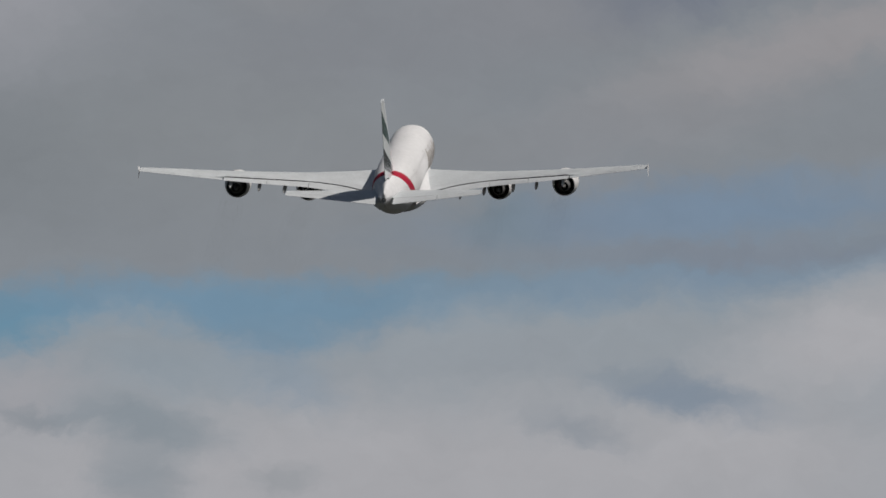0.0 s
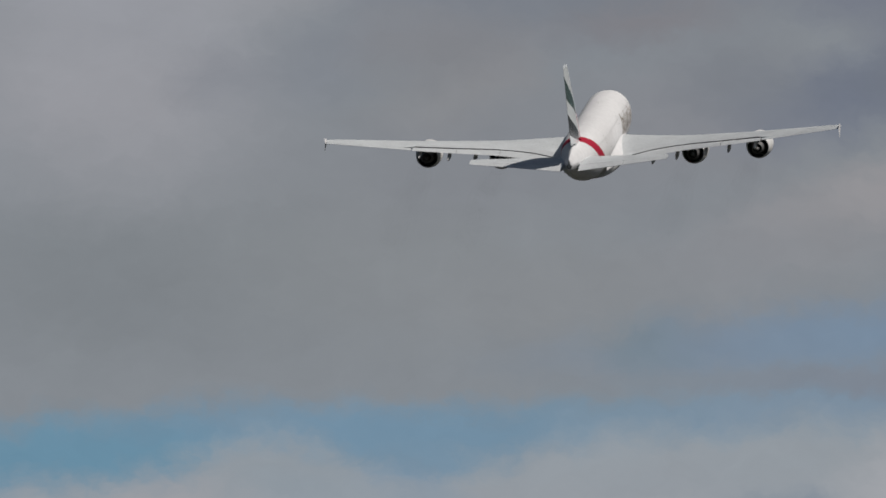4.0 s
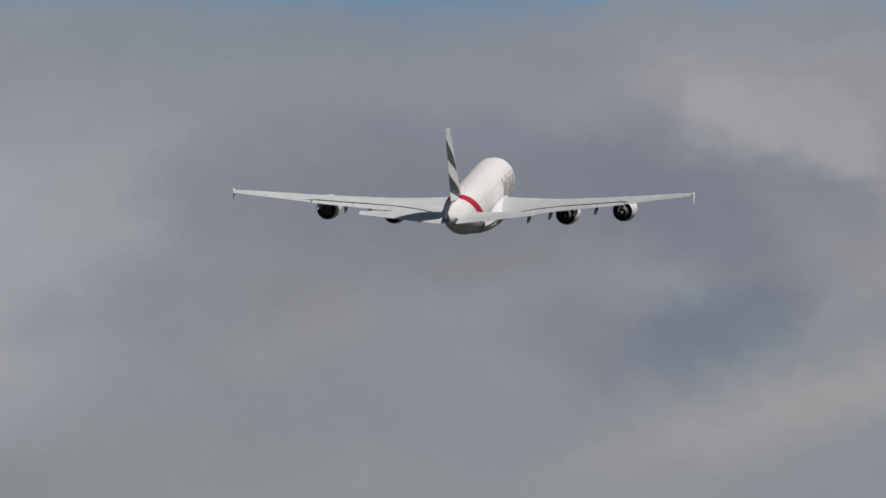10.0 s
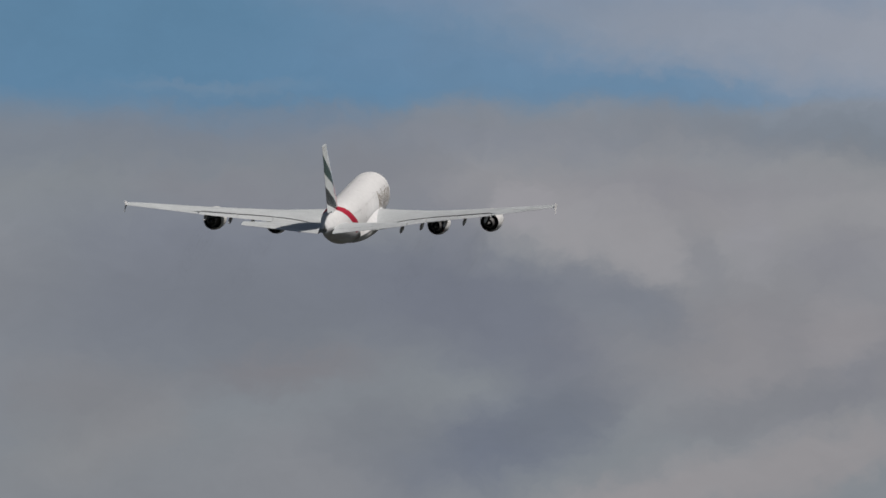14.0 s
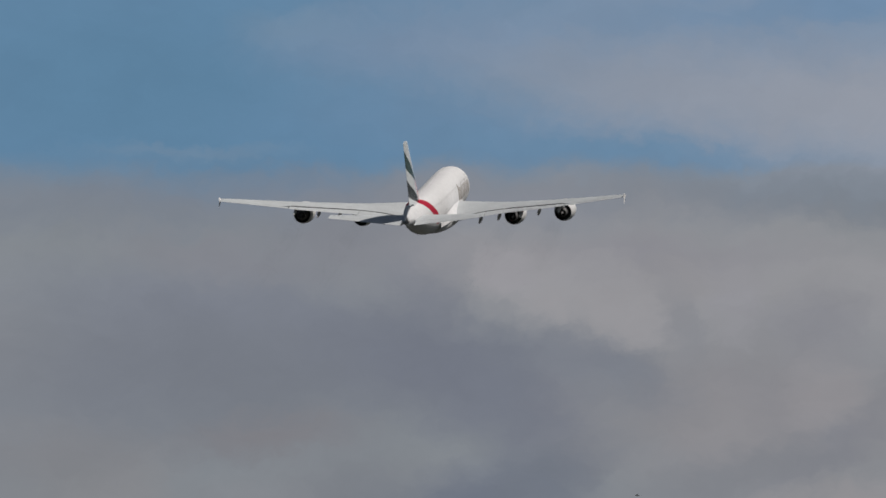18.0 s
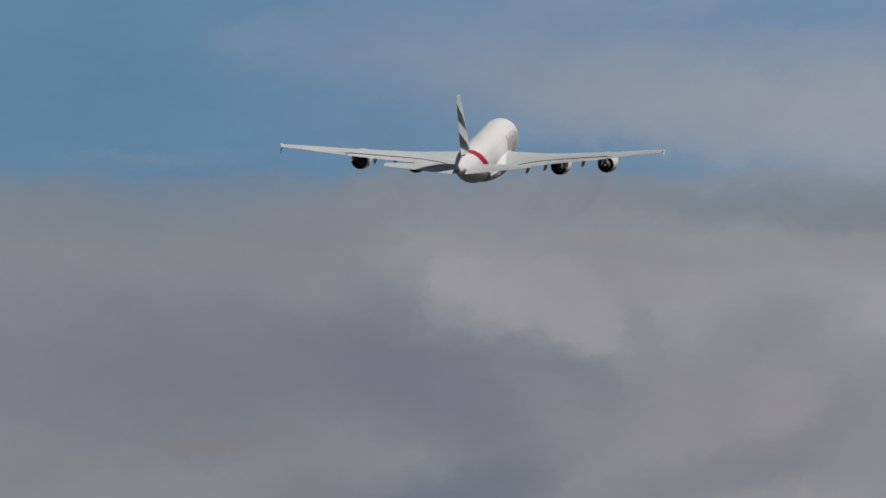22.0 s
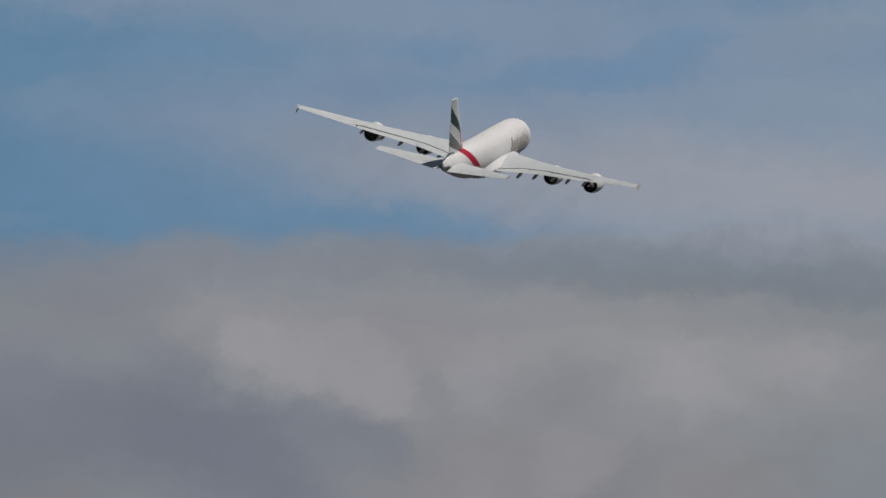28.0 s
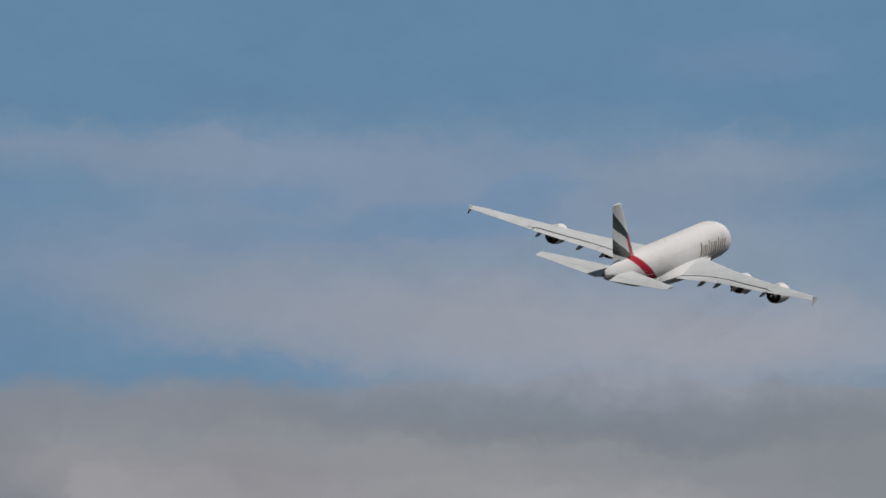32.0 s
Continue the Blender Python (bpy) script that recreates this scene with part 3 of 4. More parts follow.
def build_wing(plane, side):
    spans = [2.6, 3.6, 5.5, 7.5, 9, 11, 13, 14.5, 16, 18, 20, 22.5, 24.5, 26.5, 28.5, 31, 33, 35.5, 38, 38.12, 39.2, 39.6]
    bm = bmesh.new()
    loft(bm, [wing_foil(y, side, 0.0, cove_at(y) if y < 27 else 0.86 if y < 38.1 else 1.0, 12) for y in spans])
    wing = part("wing", bm, PAINT_GREY, plane, "light grey swept wing with drooped flaps")
    # dark cove strip along the rear spar; the gap's shade is put into its colour
    bm = bmesh.new()
    for y0, y1 in ((4.0, 27.0),):
        rings = []
        for i in range(25):
            y = y0 + (y1 - y0) * i / 24
            x = cove_at(y)
            up, low = wing_surface(y, side, x), wing_surface(y, side, x, False)
            d = Vector((0.10, 0, 0))
            rings.append([up + d + Vector((0, 0, -0.03)), up - 1.8 * d + Vector((0, 0, -0.03)), low - 1.8 * d + Vector((0, 0, 0.03)), low + d + Vector((0, 0, 0.03))])
        loft(bm, rings)
    part("flap_cove_shade", bm, COVE, wing, "dark strip along the rear spar, shade of the flap gap in its colour")
    # flaps, drooped and run back a little
    for y0, y1 in ((4.1, 14.15), (14.22, 20.45), (20.52, 26.95)):
        bm = bmesh.new()
        rings = []
        for i in range(7):
            y = y0 + (y1 - y0) * i / 6
            le, te, z, thick, twist = wing_at(y)
            chord = te - le
            end = wing_surface(y, side, 0.80)
            droop = math.tan(radians(2 + twist))
            end_s, end_z = 33 - end.x - 0.05 + 0.225 * chord, end.z - 0.21 - droop * 0.225 * chord
            base = wing_surface(y, side, cove_at(y))
            start_s, start_z = 33 - base.x - 0.05, base.z - 0.21
            length = end_s - start_s
            ring = []
            for k in range(14):
                a = 2 * math.pi * k / 14
                x = 0.5 - 0.5 * math.cos(a)
                t = 0.085 * length * math.sin(a) * (1 - 0.75 * x)
                ring.append(at(start_s + x * length, side * y, start_z + t + (end_z - start_z) * x))
            rings.append(ring)
        loft(bm, rings)
        part("flap", bm, PAINT_FLAP, wing, "grey drooped trailing-edge flap")
    # ailerons
    for y0, y1 in ((27.2, 30.66), (30.72, 34.36), (34.42, 38.05)):
        bm = bmesh.new()
        rings = []
        for i in range(5):
            y = y0 + (y1 - y0) * i / 4
            rings.append([p + Vector((-0.01, 0, -0.01)) for p in wing_foil(y, side, 0.862, 1.0, 4)])
        loft(bm, rings)
        part("aileron", bm, PAINT_GREY, wing)
    # slats along the leading edge
    for y0, y1 in ((4.2, 9.0), (9.2, 13.6), (16.2, 20.2), (20.4, 24.4), (27.0, 31.0), (31.2, 35.0), (35.2, 38.6)):
        bm = bmesh.new()
        rings = []
        for i in range(5):
            y = y0 + (y1 - y0) * i / 4
            rings.append([p + Vector((0.28, 0, -0.12)) for p in wing_foil(y, side, 0.0, 0.085, 6)])
        loft(bm, rings)
        part("slat", bm, PAINT_GREY, wing)
    # spoilers lie flush on the rear of the upper surface
    for y0, y1 in ((5.0, 8.6), (8.8, 12.6), (15.0, 17.6), (17.8, 20.2), (20.7, 22.6), (22.8, 24.7), (24.9, 26.7)):
        bm = bmesh.new()
        rings = []
        for i in range(4):
            y = y0 + (y1 - y0) * i / 3
            a, b = wing_surface(y, side, cove_at(y) - 0.115), wing_surface(y, side, cove_at(y) - 0.003)
            lift = Vector((0, 0, 0.03))
            rings.append([a + Vector((0, 0, 0.006)), a + lift, b + lift, b + Vector((0, 0, 0.006))])
        loft(bm, rings)
        part("spoiler", bm, PAINT_FLAP, wing)
    # flap track fairings: canoes below the trailing edge
    for y, long, fat in ((9.4, 5.4, 0.44), (13.2, 5.2, 0.44), (17.9, 5.0, 0.46), (21.7, 4.8, 0.42), (26.0, 4.4, 0.38)):
        le, te, z, thick, twist = wing_at(y)
        base = wing_surface(y, side, 0.80, False)
        bm = bmesh.new()
        rings = []
        for i in range(11):
            x = i / 10
            r = fat * max(0.04, math.sin(math.pi * min(1.0, x * 0.93 + 0.04)) ** 0.7)
            s = 33 - base.x - 0.52 * long + x * long
            zc = base.z - 0.48 - 0.8 * max(0.0, x - 0.45) - 0.15 * math.sin(math.pi * x)
            rings.append([at(s, side * y + r * 0.62 * math.cos(a), zc + r * 1.25 * math.sin(a)) for a in (2 * math.pi * k / 12 for k in range(12))])
        loft(bm, rings)
        part("flap_track_fairing", bm, PAINT_WHITE, wing, "canoe-shaped white fairing under the flap")
    # arrow-shaped fence at the tip
    bm = bmesh.new()
    le, te, z, thick, twist = wing_at(39.6)
    rings = []
    for off, lead, trail, t in ((-1.25, 49.9, 50.5, 0.02), (-0.5, 48.3, 50.3, 0.05), (0.0, 46.9, 50.2, 0.09), (0.4, 48.3, 50.3, 0.05), (0.75, 49.6, 50.3, 0.02)):
        mid = (lead + trail) / 2
        yy = side * (39.72 + 0.10 * abs(off))
        rings.append([at(lead, yy, z + off), at(mid, yy + t, z + off), at(trail, yy, z + off), at(mid, yy - t, z + off)])
    loft(bm, rings)
    part("wingtip_fence", bm, PAINT_WHITE, wing, "white arrow-shaped wingtip fence")
    return wing


def tube(bm, profile, cy, cz, n=32):
    """A body of revolution along x; profile rows are station and radius."""
    rings = [[at(s, cy + r * math.cos(2 * math.pi * k / n), cz + r * math.sin(2 * math.pi * k / n)) for k in range(n)] for s, r in profile]
    loft(bm, rings, cap=False)


def build_engine(plane, y, s0, zc):
    """A turbofan: cowl with duct, lip, fan, core nozzle and plug; s0 is the inlet's station."""
    bm = bmesh.new()
    tube(bm, [(s0 + 0.28, 1.60), (s0 + 0.10, 1.68), (s0 + 0.0, 1.80), (s0 + 0.12, 1.93), (s0 + 0.6, 2.01), (s0 + 1.6, 2.06), (s0 + 2.8, 2.04), (s0 + 4.0, 1.89), (s0 + 4.9, 1.66),
              (s0 + 4.88, 1.61), (s0 + 4.0, 1.78), (s0 + 3.0, 1.72), (s0 + 1.4, 1.55), (s0 + 0.6, 1.55), (s0 + 0.28, 1.60)], y, zc)
    cowl = part("engine_nacelle", bm, NACELLE, plane, "white engine cowl with a dark exhaust")
    bm = bmesh.new()
    tube(bm, [(s0 + 0.30, 1.585), (s0 + 0.10, 1.66), (s0 - 0.03, 1.80), (s0 + 0.10, 1.945), (s0 + 0.42, 2.00), (s0 + 0.42, 1.98), (s0 + 0.30, 1.585)], y, zc)
    part("inlet_lip", bm, LIP, cowl, "bare metal inlet lip")
    bm = bmesh.new()
    tube(bm, [(s0 + 4.86, 1.60), (s0 + 3.9, 1.74), (s0 + 2.6, 1.70), (s0 + 2.55, 0.6), (s0 + 2.6, 1.66), (s0 + 3.9, 1.70), (s0 + 4.84, 1.57), (s0 + 4.86, 1.60)], y, zc)
    part("bypass_duct", bm, DARK, cowl, "dark bypass duct")
    bm = bmesh.new()
    tube(bm, [(s0 + 2.6, 1.05), (s0 + 4.0, 1.12), (s0 + 5.0, 1.0), (s0 + 6.1, 0.72), (s0 + 6.08, 0.68), (s0 + 5.2, 0.8), (s0 + 5.1, 0.3)], y, zc)
    part("core_nozzle", bm, NOZZLE, cowl, "burnt metal core nozzle")
    bm = bmesh.new()
    tube(bm, [(s0 + 5.1, 0.42), (s0 + 5.9, 0.40), (s0 + 6.6, 0.22), (s0 + 7.0, 0.03)], y, zc, 20)
    part("exhaust_plug", bm, NOZZLE, cowl, "burnt metal exhaust cone")
    bm = bmesh.new()
    for k in range(24):
        a = 2 * math.pi * k / 24
        b = a + 0.17
        ring = []
        for r, ang, ds in ((0.45, a, 0.0), (1.53, a, 0.12), (1.53, b, 0.34), (0.45, b, 0.22)):
            ring.append(at(s0 + 1.1 + ds, y + r * math.cos(ang), zc + r * math.sin(ang)))
        v = [bm.verts.new(p) for p in ring]
        w = [bm.verts.new(p + Vector((-0.03, 0, 0))) for p in ring]
        bm.faces.new(v)
        bm.faces.new(w[::-1])
        for i in range(4):
            bm.faces.new((v[i], v[(i + 1) % 4], w[(i + 1) % 4], w[i]))
    part("fan", bm, NOZZLE, cowl, "dark metal fan blades")
    bm = bmesh.new()
    tube(bm, [(s0 + 0.55, 0.02), (s0 + 0.8, 0.28), (s0 + 1.3, 0.5), (s0 + 1.5, 0.5)], y, zc, 20)
    part("spinner", bm, DARK, cowl)
    # faint haze behind the nozzle, in nested shells
    for start, grow in ((0.6, 1.2), (1.0, 1.8)):
        bm = bmesh.new()
        rings = []
        for i in range(13):
            x = 5 + 70 * (i / 12) ** 1.5
            radius = start + grow * (1 - math.exp(-x / 22))
            sway = 0.25 * math.sin(x * 0.21 + y)
            rings.append([at(s0 + 2 + x, y + sway + radius * math.cos(a), zc - 0.08 * x + radius * math.sin(a)) for a in (2 * math.pi * k / 16 for k in range(16))])
        loft(bm, rings, cap=False)
        part("exhaust_haze", bm, HAZE, cowl, "faint dark exhaust haze")
    # pylon up to the wing
    bm = bmesh.new()
    rings = []
    for x in range(9):
        s = s0 + 1.2 + x * 0.95
        top_le = wing_at(abs(y))[0]
        ztop = wing_at(abs(y))[2] + 0.15 if s > top_le else zc + 1.9 + (wing_at(abs(y))[2] + 0.15 - zc - 1.9) * max(0.0, (s - s0 - 1.2) / (top_le - s0 - 1.2))
        zbot = zc + (1.6 if s < s0 + 4.2 else 0.9 + 0.35 * max(0.0, s - s0 - 5.4))
        w = 0.32 * math.sin(math.pi * (0.08 + 0.84 * x / 8)) + 0.03
        rings.append([at(s, y - w, zbot), at(s, y + w, zbot), at(s, y + w * 0.8, max(ztop, zbot + 0.05)), at(s, y - w * 0.8, max(ztop, zbot + 0.05))])
    loft(bm, rings)
    part("engine_pylon", bm, PAINT_GREY, cowl, "light grey pylon")
    return cowl


def build_tail(plane):
    paint = fin_paint()

    def section(h, front, back, n=8):
        z = 4.0 + 13.4 * h
        le = 54.2 + 12.3 * h
        return foil(le, le + 10.9 - 6.55 * h, 0, 0.105, z, 0, n, front, back, True)

    bm = bmesh.new()
    loft(bm, [section(h, 0.0, 0.70, 10) for h in (-0.06, 0, 0.12, 0.25, 0.4, 0.55, 0.7, 0.85, 0.96, 0.99)] +
         [[p + Vector((-0.25, 0, -0.02)) for p in section(1.0, 0.05, 0.69, 10)]])
    fin = part("fin", bm, paint, plane, "fin painted in waving green, white, black and red")
    for a, b in ((0.03, 0.50), (0.505, 0.998)):
        bm = bmesh.new()
        loft(bm, [section(a + (b - a) * i / 6, 0.703, 1.0, 5) for i in range(7)])
        part("rudder", bm, paint, fin)
    # fillet before the fin
    bm = bmesh.new()
    rings = []
    for i in range(8):
        x = i / 7
        s = 51.0 + 6.5 * x
        w, hgt = 0.10 + 0.42 * x, 4.1 + 0.25 * x + 1.1 * x ** 3
        rings.append([at(s, -w - 0.35, 3.9), at(s, -w * 0.6, 4.0 + (hgt - 4.0) * 0.55), at(s, 0, hgt), at(s, w * 0.6, 4.0 + (hgt - 4.0) * 0.55), at(s, w + 0.35, 3.9)])
    loft(bm, rings)
    part("fin_fillet", bm, PAINT_RED, fin, "red painted fillet at the fin's foot")
    for side in (1, -1):
        def stab(y, front, back, n=8):
            x = (y - 1.0) / 14.1
            le = 56.3 + 10.7 * x
            te = 69.0 + 2.1 * x
            return foil(le, te, 0.95 + 2.0 * x, 0.10, side * y, -1.0, n, front, back)
        bm = bmesh.new()
        loft(bm, [stab(y, 0.0, 0.72, 10) for y in (0.6, 2, 4, 6, 8, 10, 12, 14, 14.72)] + [stab(14.74, 0.0, 1.0, 10), stab(14.95, 0.03, 0.99, 10), stab(15.12, 0.12, 0.97, 10)])
        tail = part("tailplane", bm, PAINT_GREY, plane, "light grey swept tailplane")
        for a, b in ((1.3, 8.24), (8.3, 14.7)):
            bm = bmesh.new()
            loft(bm, [[p + Vector((-0.04, 0, 0)) for p in stab(a + (b - a) * i / 4, 0.724, 1.0, 5)] for i in range(5)])
            part("elevator", bm, PAINT_FLAP, tail)


def hull_patch(bm, s0, s1, a0, a1, out=0.02, n=3):
    """A thin plate on the hull between two stations and two angles in degrees."""
    grid = []
    for i in range(n + 1):
        s = s0 + (s1 - s0) * i / n
        grid.append([bm.verts.new(hull_point(s, radians(a0 + (a1 - a0) * j / n), out)) for j in range(n + 1)])
    for i in range(n):
        for j in range(n):
            bm.faces.new((grid[i][j], grid[i + 1][j], grid[i + 1][j + 1], grid[i][j + 1]))


def build_plane():
    plane = new("airliner")
    tagged(plane, "large white double-deck four-engined airliner climbing away", "aircraft")
    bm = bmesh.new()
    stations = [1.6, 1.67, 1.78, 1.95, 2.3, 2.9, 3.6, 4.4, 5.6, 6.9, 8.2, 10, 11.7, 13.5] + [15 + 2 * i for i in range(15)] + [45, 47, 48.5, 50, 52, 54, 56, 58, 60, 62, 64, 65.2, 66, 67, 68, 68.6, 68.85, 69.0]
    loft(bm, [[hull_point(s, 2 * math.pi * k / 56) for k in range(56)] for s in stations])
    hull = part("fuselage", bm, fuselage_paint(), plane, "white double-deck fuselage with a red stripe round the tail", sharp=60)
    # tail cone end with the auxiliary exhaust
    bm = bmesh.new()
    tube(bm, [(68.6, 0.40), (69.15, 0.34), (69.2, 0.28), (69.0, 0.24), (68.9, 0.04)], 0, 1.85, 20)
    part("tail_exhaust", bm, NOZZLE, hull, "dark metal exhaust at the tail's end")
    # belly fairing
    bm = bmesh.new()
    rings = []
    for i in range(19):
        x = i / 18
        s = 16.5 + 28.5 * x
        w = math.sin(math.pi * min(1, max(0, 0.02 + 0.96 * x))) ** 0.45
        ring = []
        for k in range(25):
            a = math.pi + math.pi * k / 24
            c, d = math.cos(a), math.sin(a)
            ring.append(at(s, math.copysign(abs(c) ** 0.62, c) * (2.5 + 2.2 * w), -2.0 + math.copysign(abs(d) ** 0.62, d) * (1.85 + 0.9 * w)))
        rings.append(ring)
    loft(bm, rings)
    part("belly_fairing", bm, PAINT_WHITE, plane, "white belly fairing between the wings")
    for side in (1, -1):
        build_wing(plane, side)
        # blend of wing into hull
        bm = bmesh.new()
        rings = []
        for i in range(13):
            x = i / 12
            s = 19.5 + 27.5 * x
            w = math.sin(math.pi * (0.04 + 0.958 * x)) ** 0.8
            zw = -1.75 - 0.9 * max(0.0, x - 0.35)
            rings.append([at(s, side * 3.2, zw - 0.6), at(s, side * (3.3 + 1.5 * w), zw - 0.25), at(s, side * (3.35 + 0.75 * w), zw + 0.35 + 0.15 * w), at(s, side * 3.45, zw + 0.5 + 0.9 * w), at(s, side * 3.1, zw + 0.6)])
        loft(bm, rings)
        part("wing_root_fairing", bm, PAINT_WHITE, plane, "white fairing at the wing root")
        build_engine(plane, side * 25.7, 31.0, -1.46)
        build_engine(plane, side * 15.0, 24.8, -3.03)
    build_tail(plane)
    # rows of cabin windows on both decks
    for side in (1, -1):
        for deck, angle, s0, s1 in (("upper", 27, 10.5, 53.0), ("main", -7, 9.2, 58.0)):
            bm = bmesh.new()
            s = s0
            while s < s1:
                a = angle if side > 0 else 180 - angle
                hull_patch(bm, s, s + 0.23, a - 1.7, a + 1.7, 0.012, 1)
                s += 0.55
            tagged(part("cabin_windows", bm, GLASS_DARK, hull, "row of small dark cabin windows"), kind="stuff")
        for s, angle in ((8.0, -8), (17.5, -8), (40.5, -8), (52.5, -6), (11.5, 27), (27.0, 27), (45.0, 27)):
            a = angle if side > 0 else 180 - angle
            bm = bmesh.new()
            for ds0, ds1, da0, da1 in ((0, 0.06, -9, 9), (1.05, 1.11, -9, 9), (0, 1.11, -9.6, -8.8), (0, 1.11, 8.8, 9.6)):
                hull_patch(bm, s + ds0, s + ds1, a + da0, a + da1, 0.012, 2)
            part("door_outline", bm, SEAM, hull, "thin grey door outline")
        # large gold title, drawn as plain upright strokes; the tall first stroke stands ahead on the left side and aft on the right side
        strokes = [(0.85, 0.55, 36), (0.44, 0.43, 25), (0.44, 0.43, 25), (0.44, 0.83, 25), (0.42, 0.85, 35), (0.47, 0.88, 25), (0.43, 0.57, 24), (0.47, 1.03, 25),
                   (0.43, 0.82, 33), (0.47, 0.63, 24), (0.43, 0.92, 25), (0.48, 0.0, 24)]
        s = 9.4 if side > 0 else 24.4
        for width, gap, high in strokes:
            bm = bmesh.new()
            a0, a1 = (-14, high - 5) if side > 0 else (185 - high, 194)
            hull_patch(bm, *((s, s + width) if side > 0 else (s - width, s)), a0, a1, 0.018, 4)
            part("title_bar", bm, GOLD, hull, "gold painted bar of the title")
            s += side * (width + gap)
        # cockpit panes
        for s, a0, a1 in ((4.25, 22, 34), (4.0, 38, 54), (3.8, 58, 78)):
            bm = bmesh.new()
            b0, b1 = (a0, a1) if side > 0 else (180 - a1, 180 - a0)
            hull_patch(bm, s, s + 0.7, b0, b1, 0.02, 2)
            part("cockpit_window", bm, GLASS_DARK, hull, "dark cockpit pane")
    # aerials on the crown
    for s in (14.0, 24.0, 37.0):
        bm = bmesh.new()
        loft(bm, [[at(s, -0.03, 4.15), at(s, 0.03, 4.15), at(s + 0.5, 0.02, 4.15), at(s + 0.5, -0.02, 4.15)], [at(s + 0.3, -0.01, 4.55), at(s + 0.3, 0.01, 4.55), at(s + 0.5, 0.01, 4.55), at(s + 0.5, -0.01, 4.55)]])
        part("aerial", bm, PAINT_WHITE, hull)
    return plane


airliner = build_plane()


# ---- a bird that crosses below the airliner: x forward, y to its left ----
FEATHER = material("brown_feathers", (0.24, 0.225, 0.205), 0.8, vary=0.35, size=0.05)
FEATHER_PALE = material("grey_feathers", (0.36, 0.35, 0.335), 0.8, vary=0.3, size=0.05)
HORN = material("dark_horn", (0.05, 0.045, 0.04), 0.5, vary=0.2, size=0.02)


def oval_body(bm, rows, n=12):
    """A body along x; rows are place, half width, half height and height of the middle."""
    loft(bm, [[Vector((x, wide * math.cos(a), mid + high * math.sin(a))) for a in (2 * math.pi * k / n for k in range(n))] for x, wide, high, mid in rows])


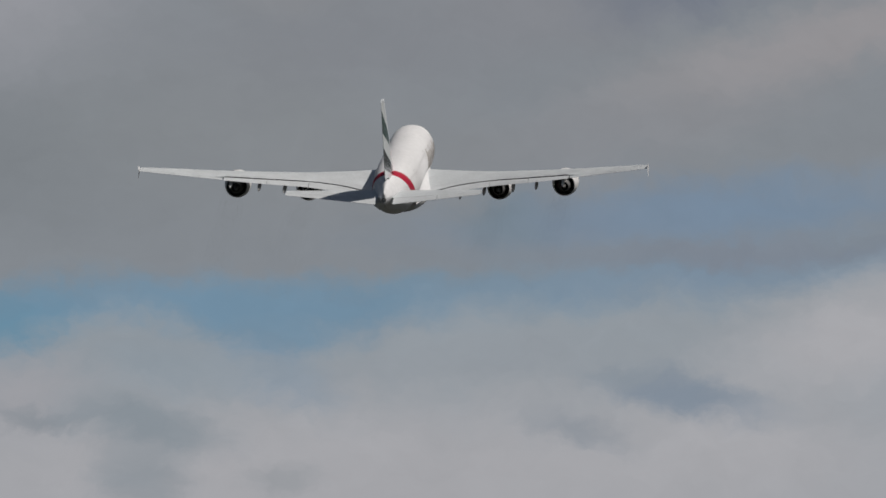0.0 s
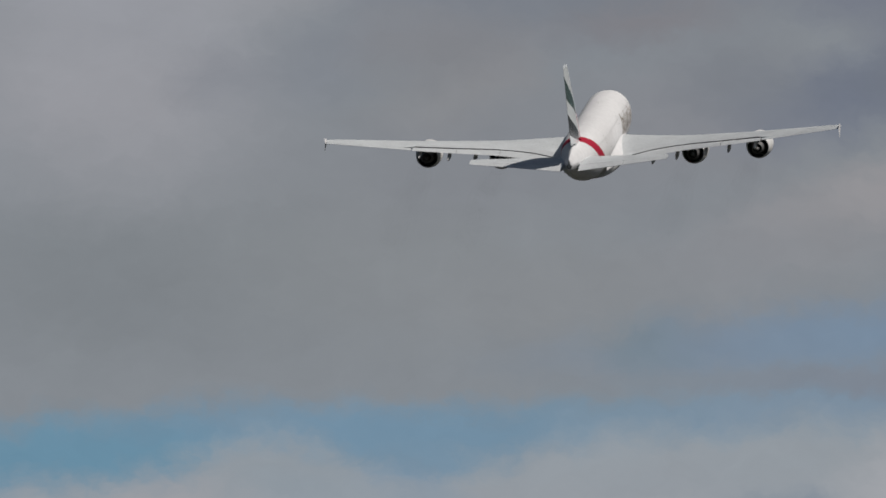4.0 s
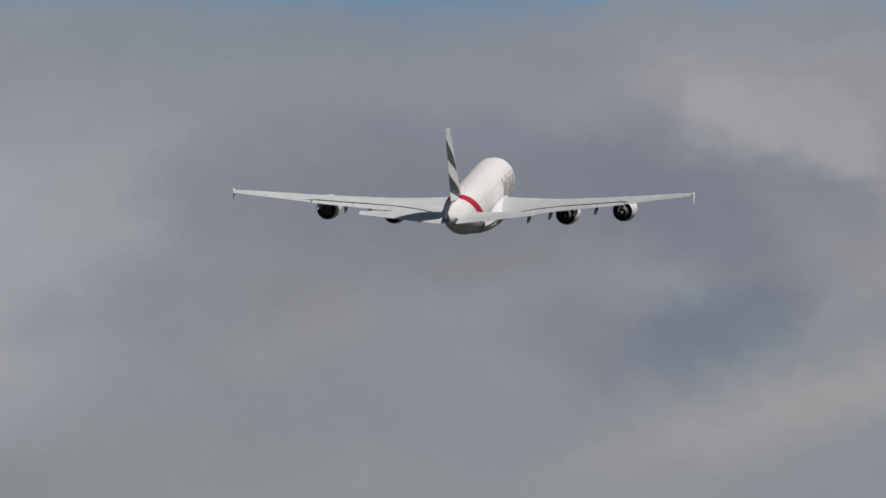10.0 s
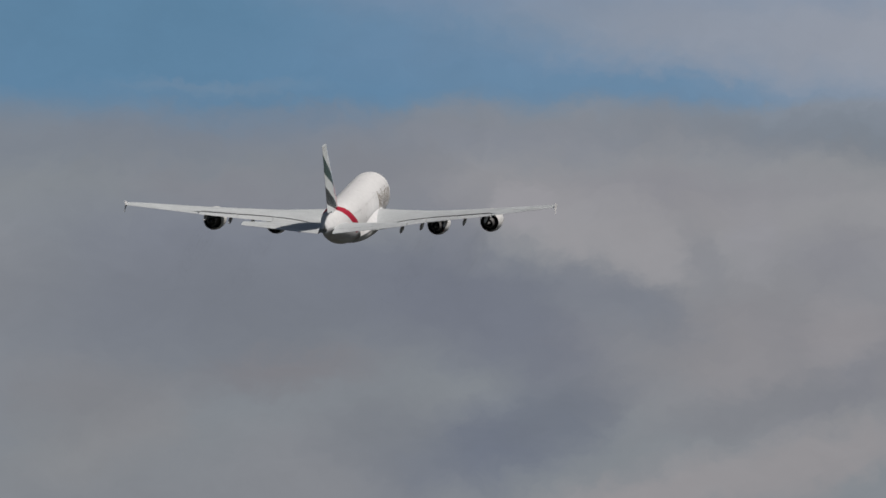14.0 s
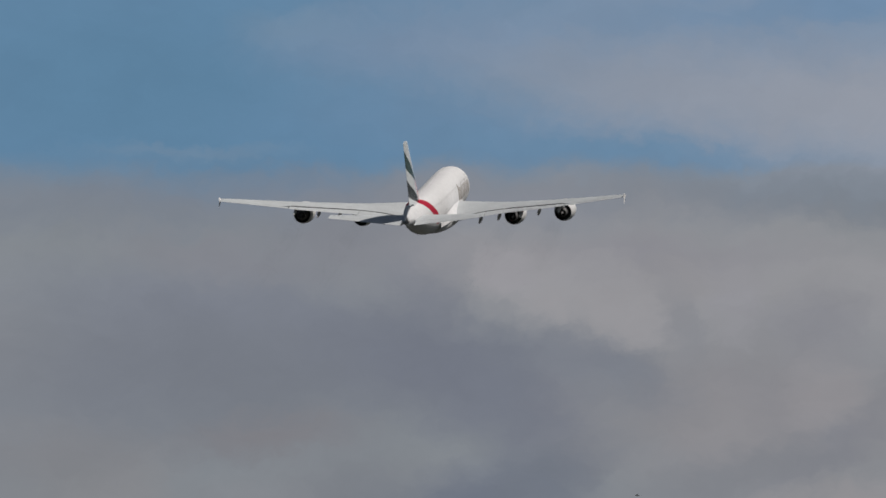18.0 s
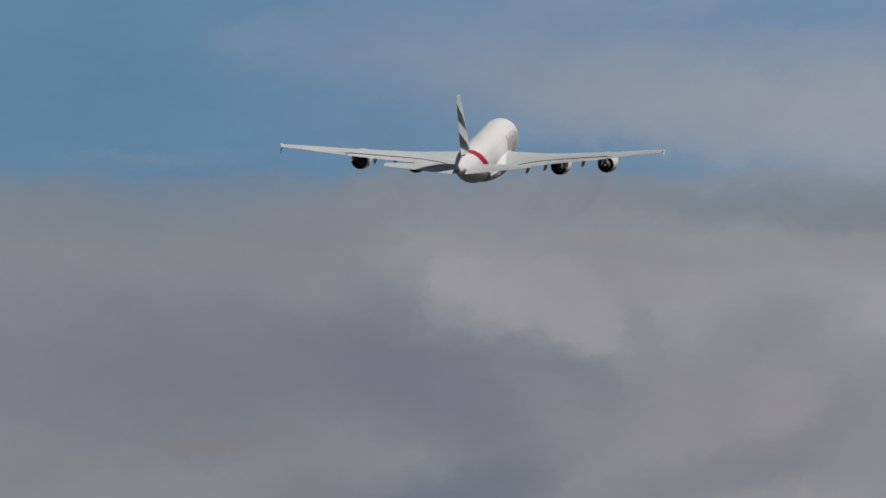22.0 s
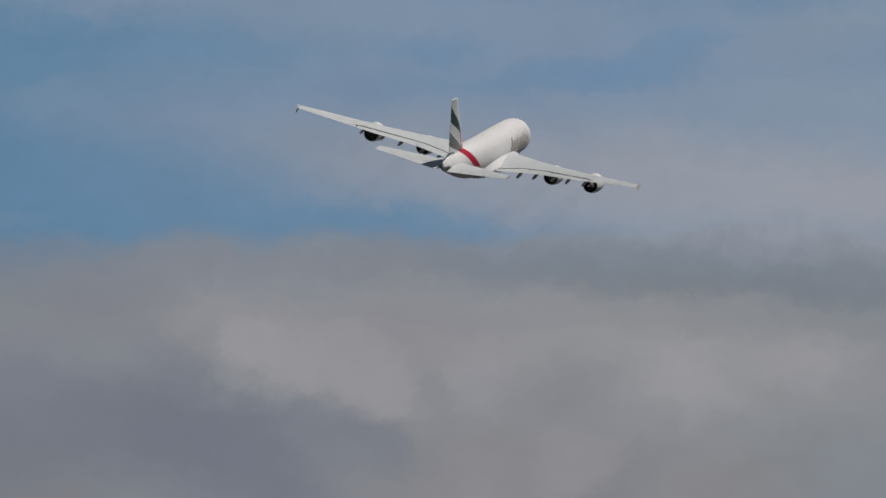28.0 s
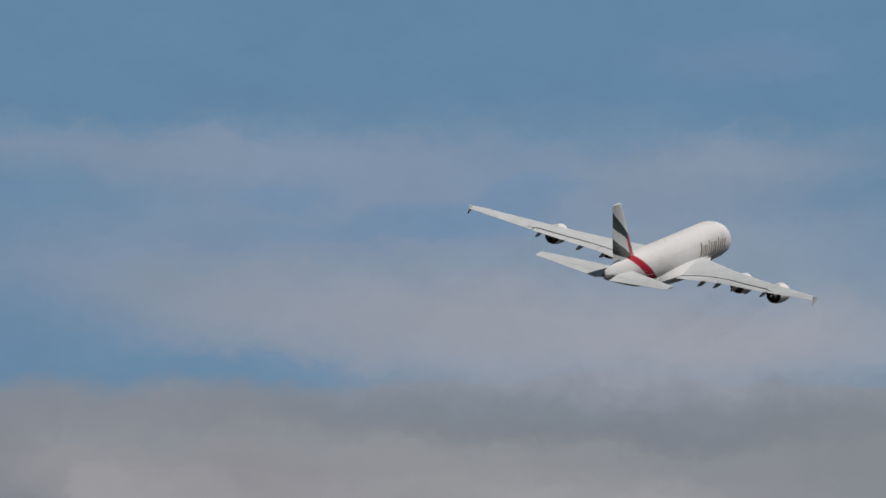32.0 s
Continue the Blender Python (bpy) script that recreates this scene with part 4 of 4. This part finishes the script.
def build_bird():
    bird = new("bird")
    tagged(bird, "small dark grey bird flying level with beating wings", "bird")
    bm = bmesh.new()
    oval_body(bm, [(-0.17, 0.012, 0.010, 0.0), (-0.12, 0.035, 0.030, -0.002), (-0.04, 0.055, 0.052, -0.006), (0.05, 0.058, 0.056, -0.006), (0.11, 0.042, 0.044, 0.004), (0.15, 0.028, 0.030, 0.012)])
    body = part("body", bm, FEATHER_PALE, bird)
    bm = bmesh.new()
    oval_body(bm, [(0.135, 0.012, 0.012, 0.014), (0.15, 0.028, 0.029, 0.016), (0.175, 0.031, 0.031, 0.018), (0.198, 0.020, 0.020, 0.016), (0.206, 0.008, 0.008, 0.014)], 10)
    head = part("head", bm, FEATHER, body, "dark head")
    bm = bmesh.new()
    oval_body(bm, [(0.200, 0.008, 0.009, 0.013), (0.225, 0.004, 0.005, 0.010), (0.238, 0.001, 0.001, 0.007)], 8)
    part("beak", bm, HORN, head, "short dark beak")
    bm = bmesh.new()
    for k in range(5):
        turn = radians(-20 + 10 * k)
        along, across = Vector((-math.cos(turn), math.sin(turn), 0)), Vector((math.sin(turn), math.cos(turn), 0))
        root = Vector((-0.14, 0, 0.001 * k))
        ring = [[root + along * d + across * w + Vector((0, 0, t)) for w, t in ((-half, 0), (0, 0.003), (half, 0), (0, -0.002))] for d, half in ((0.0, 0.008), (0.07, 0.014), (0.12, 0.012), (0.13, 0.004))]
        loft(bm, ring)
    part("tail", bm, FEATHER, body, "fanned dark tail")
    wings = []
    for side in (1, -1):
        bm = bmesh.new()
        rings = []
        for out, lead, trail, thick in ((0.0, 0.075, -0.075, 0.012), (0.09, 0.085, -0.085, 0.011), (0.19, 0.070, -0.075, 0.008), (0.30, 0.025, -0.075, 0.005), (0.38, -0.030, -0.085, 0.003), (0.42, -0.070, -0.095, 0.002)):
            mid = 0.35 * trail + 0.65 * lead
            y, z = side * out, 0.05 * out * (1 - out)
            rings.append([Vector((lead, y, z)), Vector((mid, y, z + thick)), Vector((trail, y, z)), Vector((mid, y, z - thick * 0.4))])
        loft(bm, rings)
        wing = part("wing", bm, FEATHER, bird, "dark pointed wing")
        wings.append((wing, side))
    return bird, wings


flying_bird, bird_wings = build_bird()

# seconds, azimuth and elevation as seen from the camera's stand, in degrees; it keeps 1850 m away
BIRD_ROWS = [(0.0, 5.75, 3.83), (8.0, 3.41, 3.82), (15.5, 1.205, 3.81), (15.8, 1.115, 3.808), (16.0, 1.060, 3.809), (16.4, 0.943, 3.815), (17.0, 0.760, 3.823),
             (17.4, 0.642, 3.818), (17.8, 0.527, 3.806), (18.2, 0.410, 3.79), (20.0, -0.12, 3.66), (24.0, -1.35, 3.35), (32.0, -3.8, 2.8)]


def flight_pose(x, y, z, heading, pitch, bank):
    """Heading clockwise from +y, nose up and right wing down, in degrees."""
    h, p, b = radians(heading), radians(pitch), radians(bank)
    ahead = Vector((math.sin(h) * math.cos(p), math.cos(h) * math.cos(p), math.sin(p)))
    left0 = Vector((-math.cos(h), math.sin(h), 0))
    up0 = ahead.cross(left0)
    left = left0 * math.cos(b) + up0 * math.sin(b)
    up = up0 * math.cos(b) - left0 * math.sin(b)
    m = Matrix((ahead, left, up)).transposed().to_4x4()
    m.translation = (x, y, z)
    return m


def motions():
    walk(airliner, [(r[0], flight_pose(*r[1:])) for r in FLIGHT_ROWS])
    rows = []
    for t, azimuth, elevation in BIRD_ROWS:
        spot = Vector(EYE) + 1850 * aim(azimuth, elevation)
        rows.append((t, flight_pose(*spot, 276.0, 1.0, 0.0)))
    walk(flying_bird, rows)
    # four beats a second
    for wing, side in bird_wings:
        walk(wing, [(k / 15, pose(0.02, side * 0.035, 0.03, rx=side * (6 + 30 * math.sin(2 * math.pi * 4 * k / 15)))) for k in range(481)])


motions()
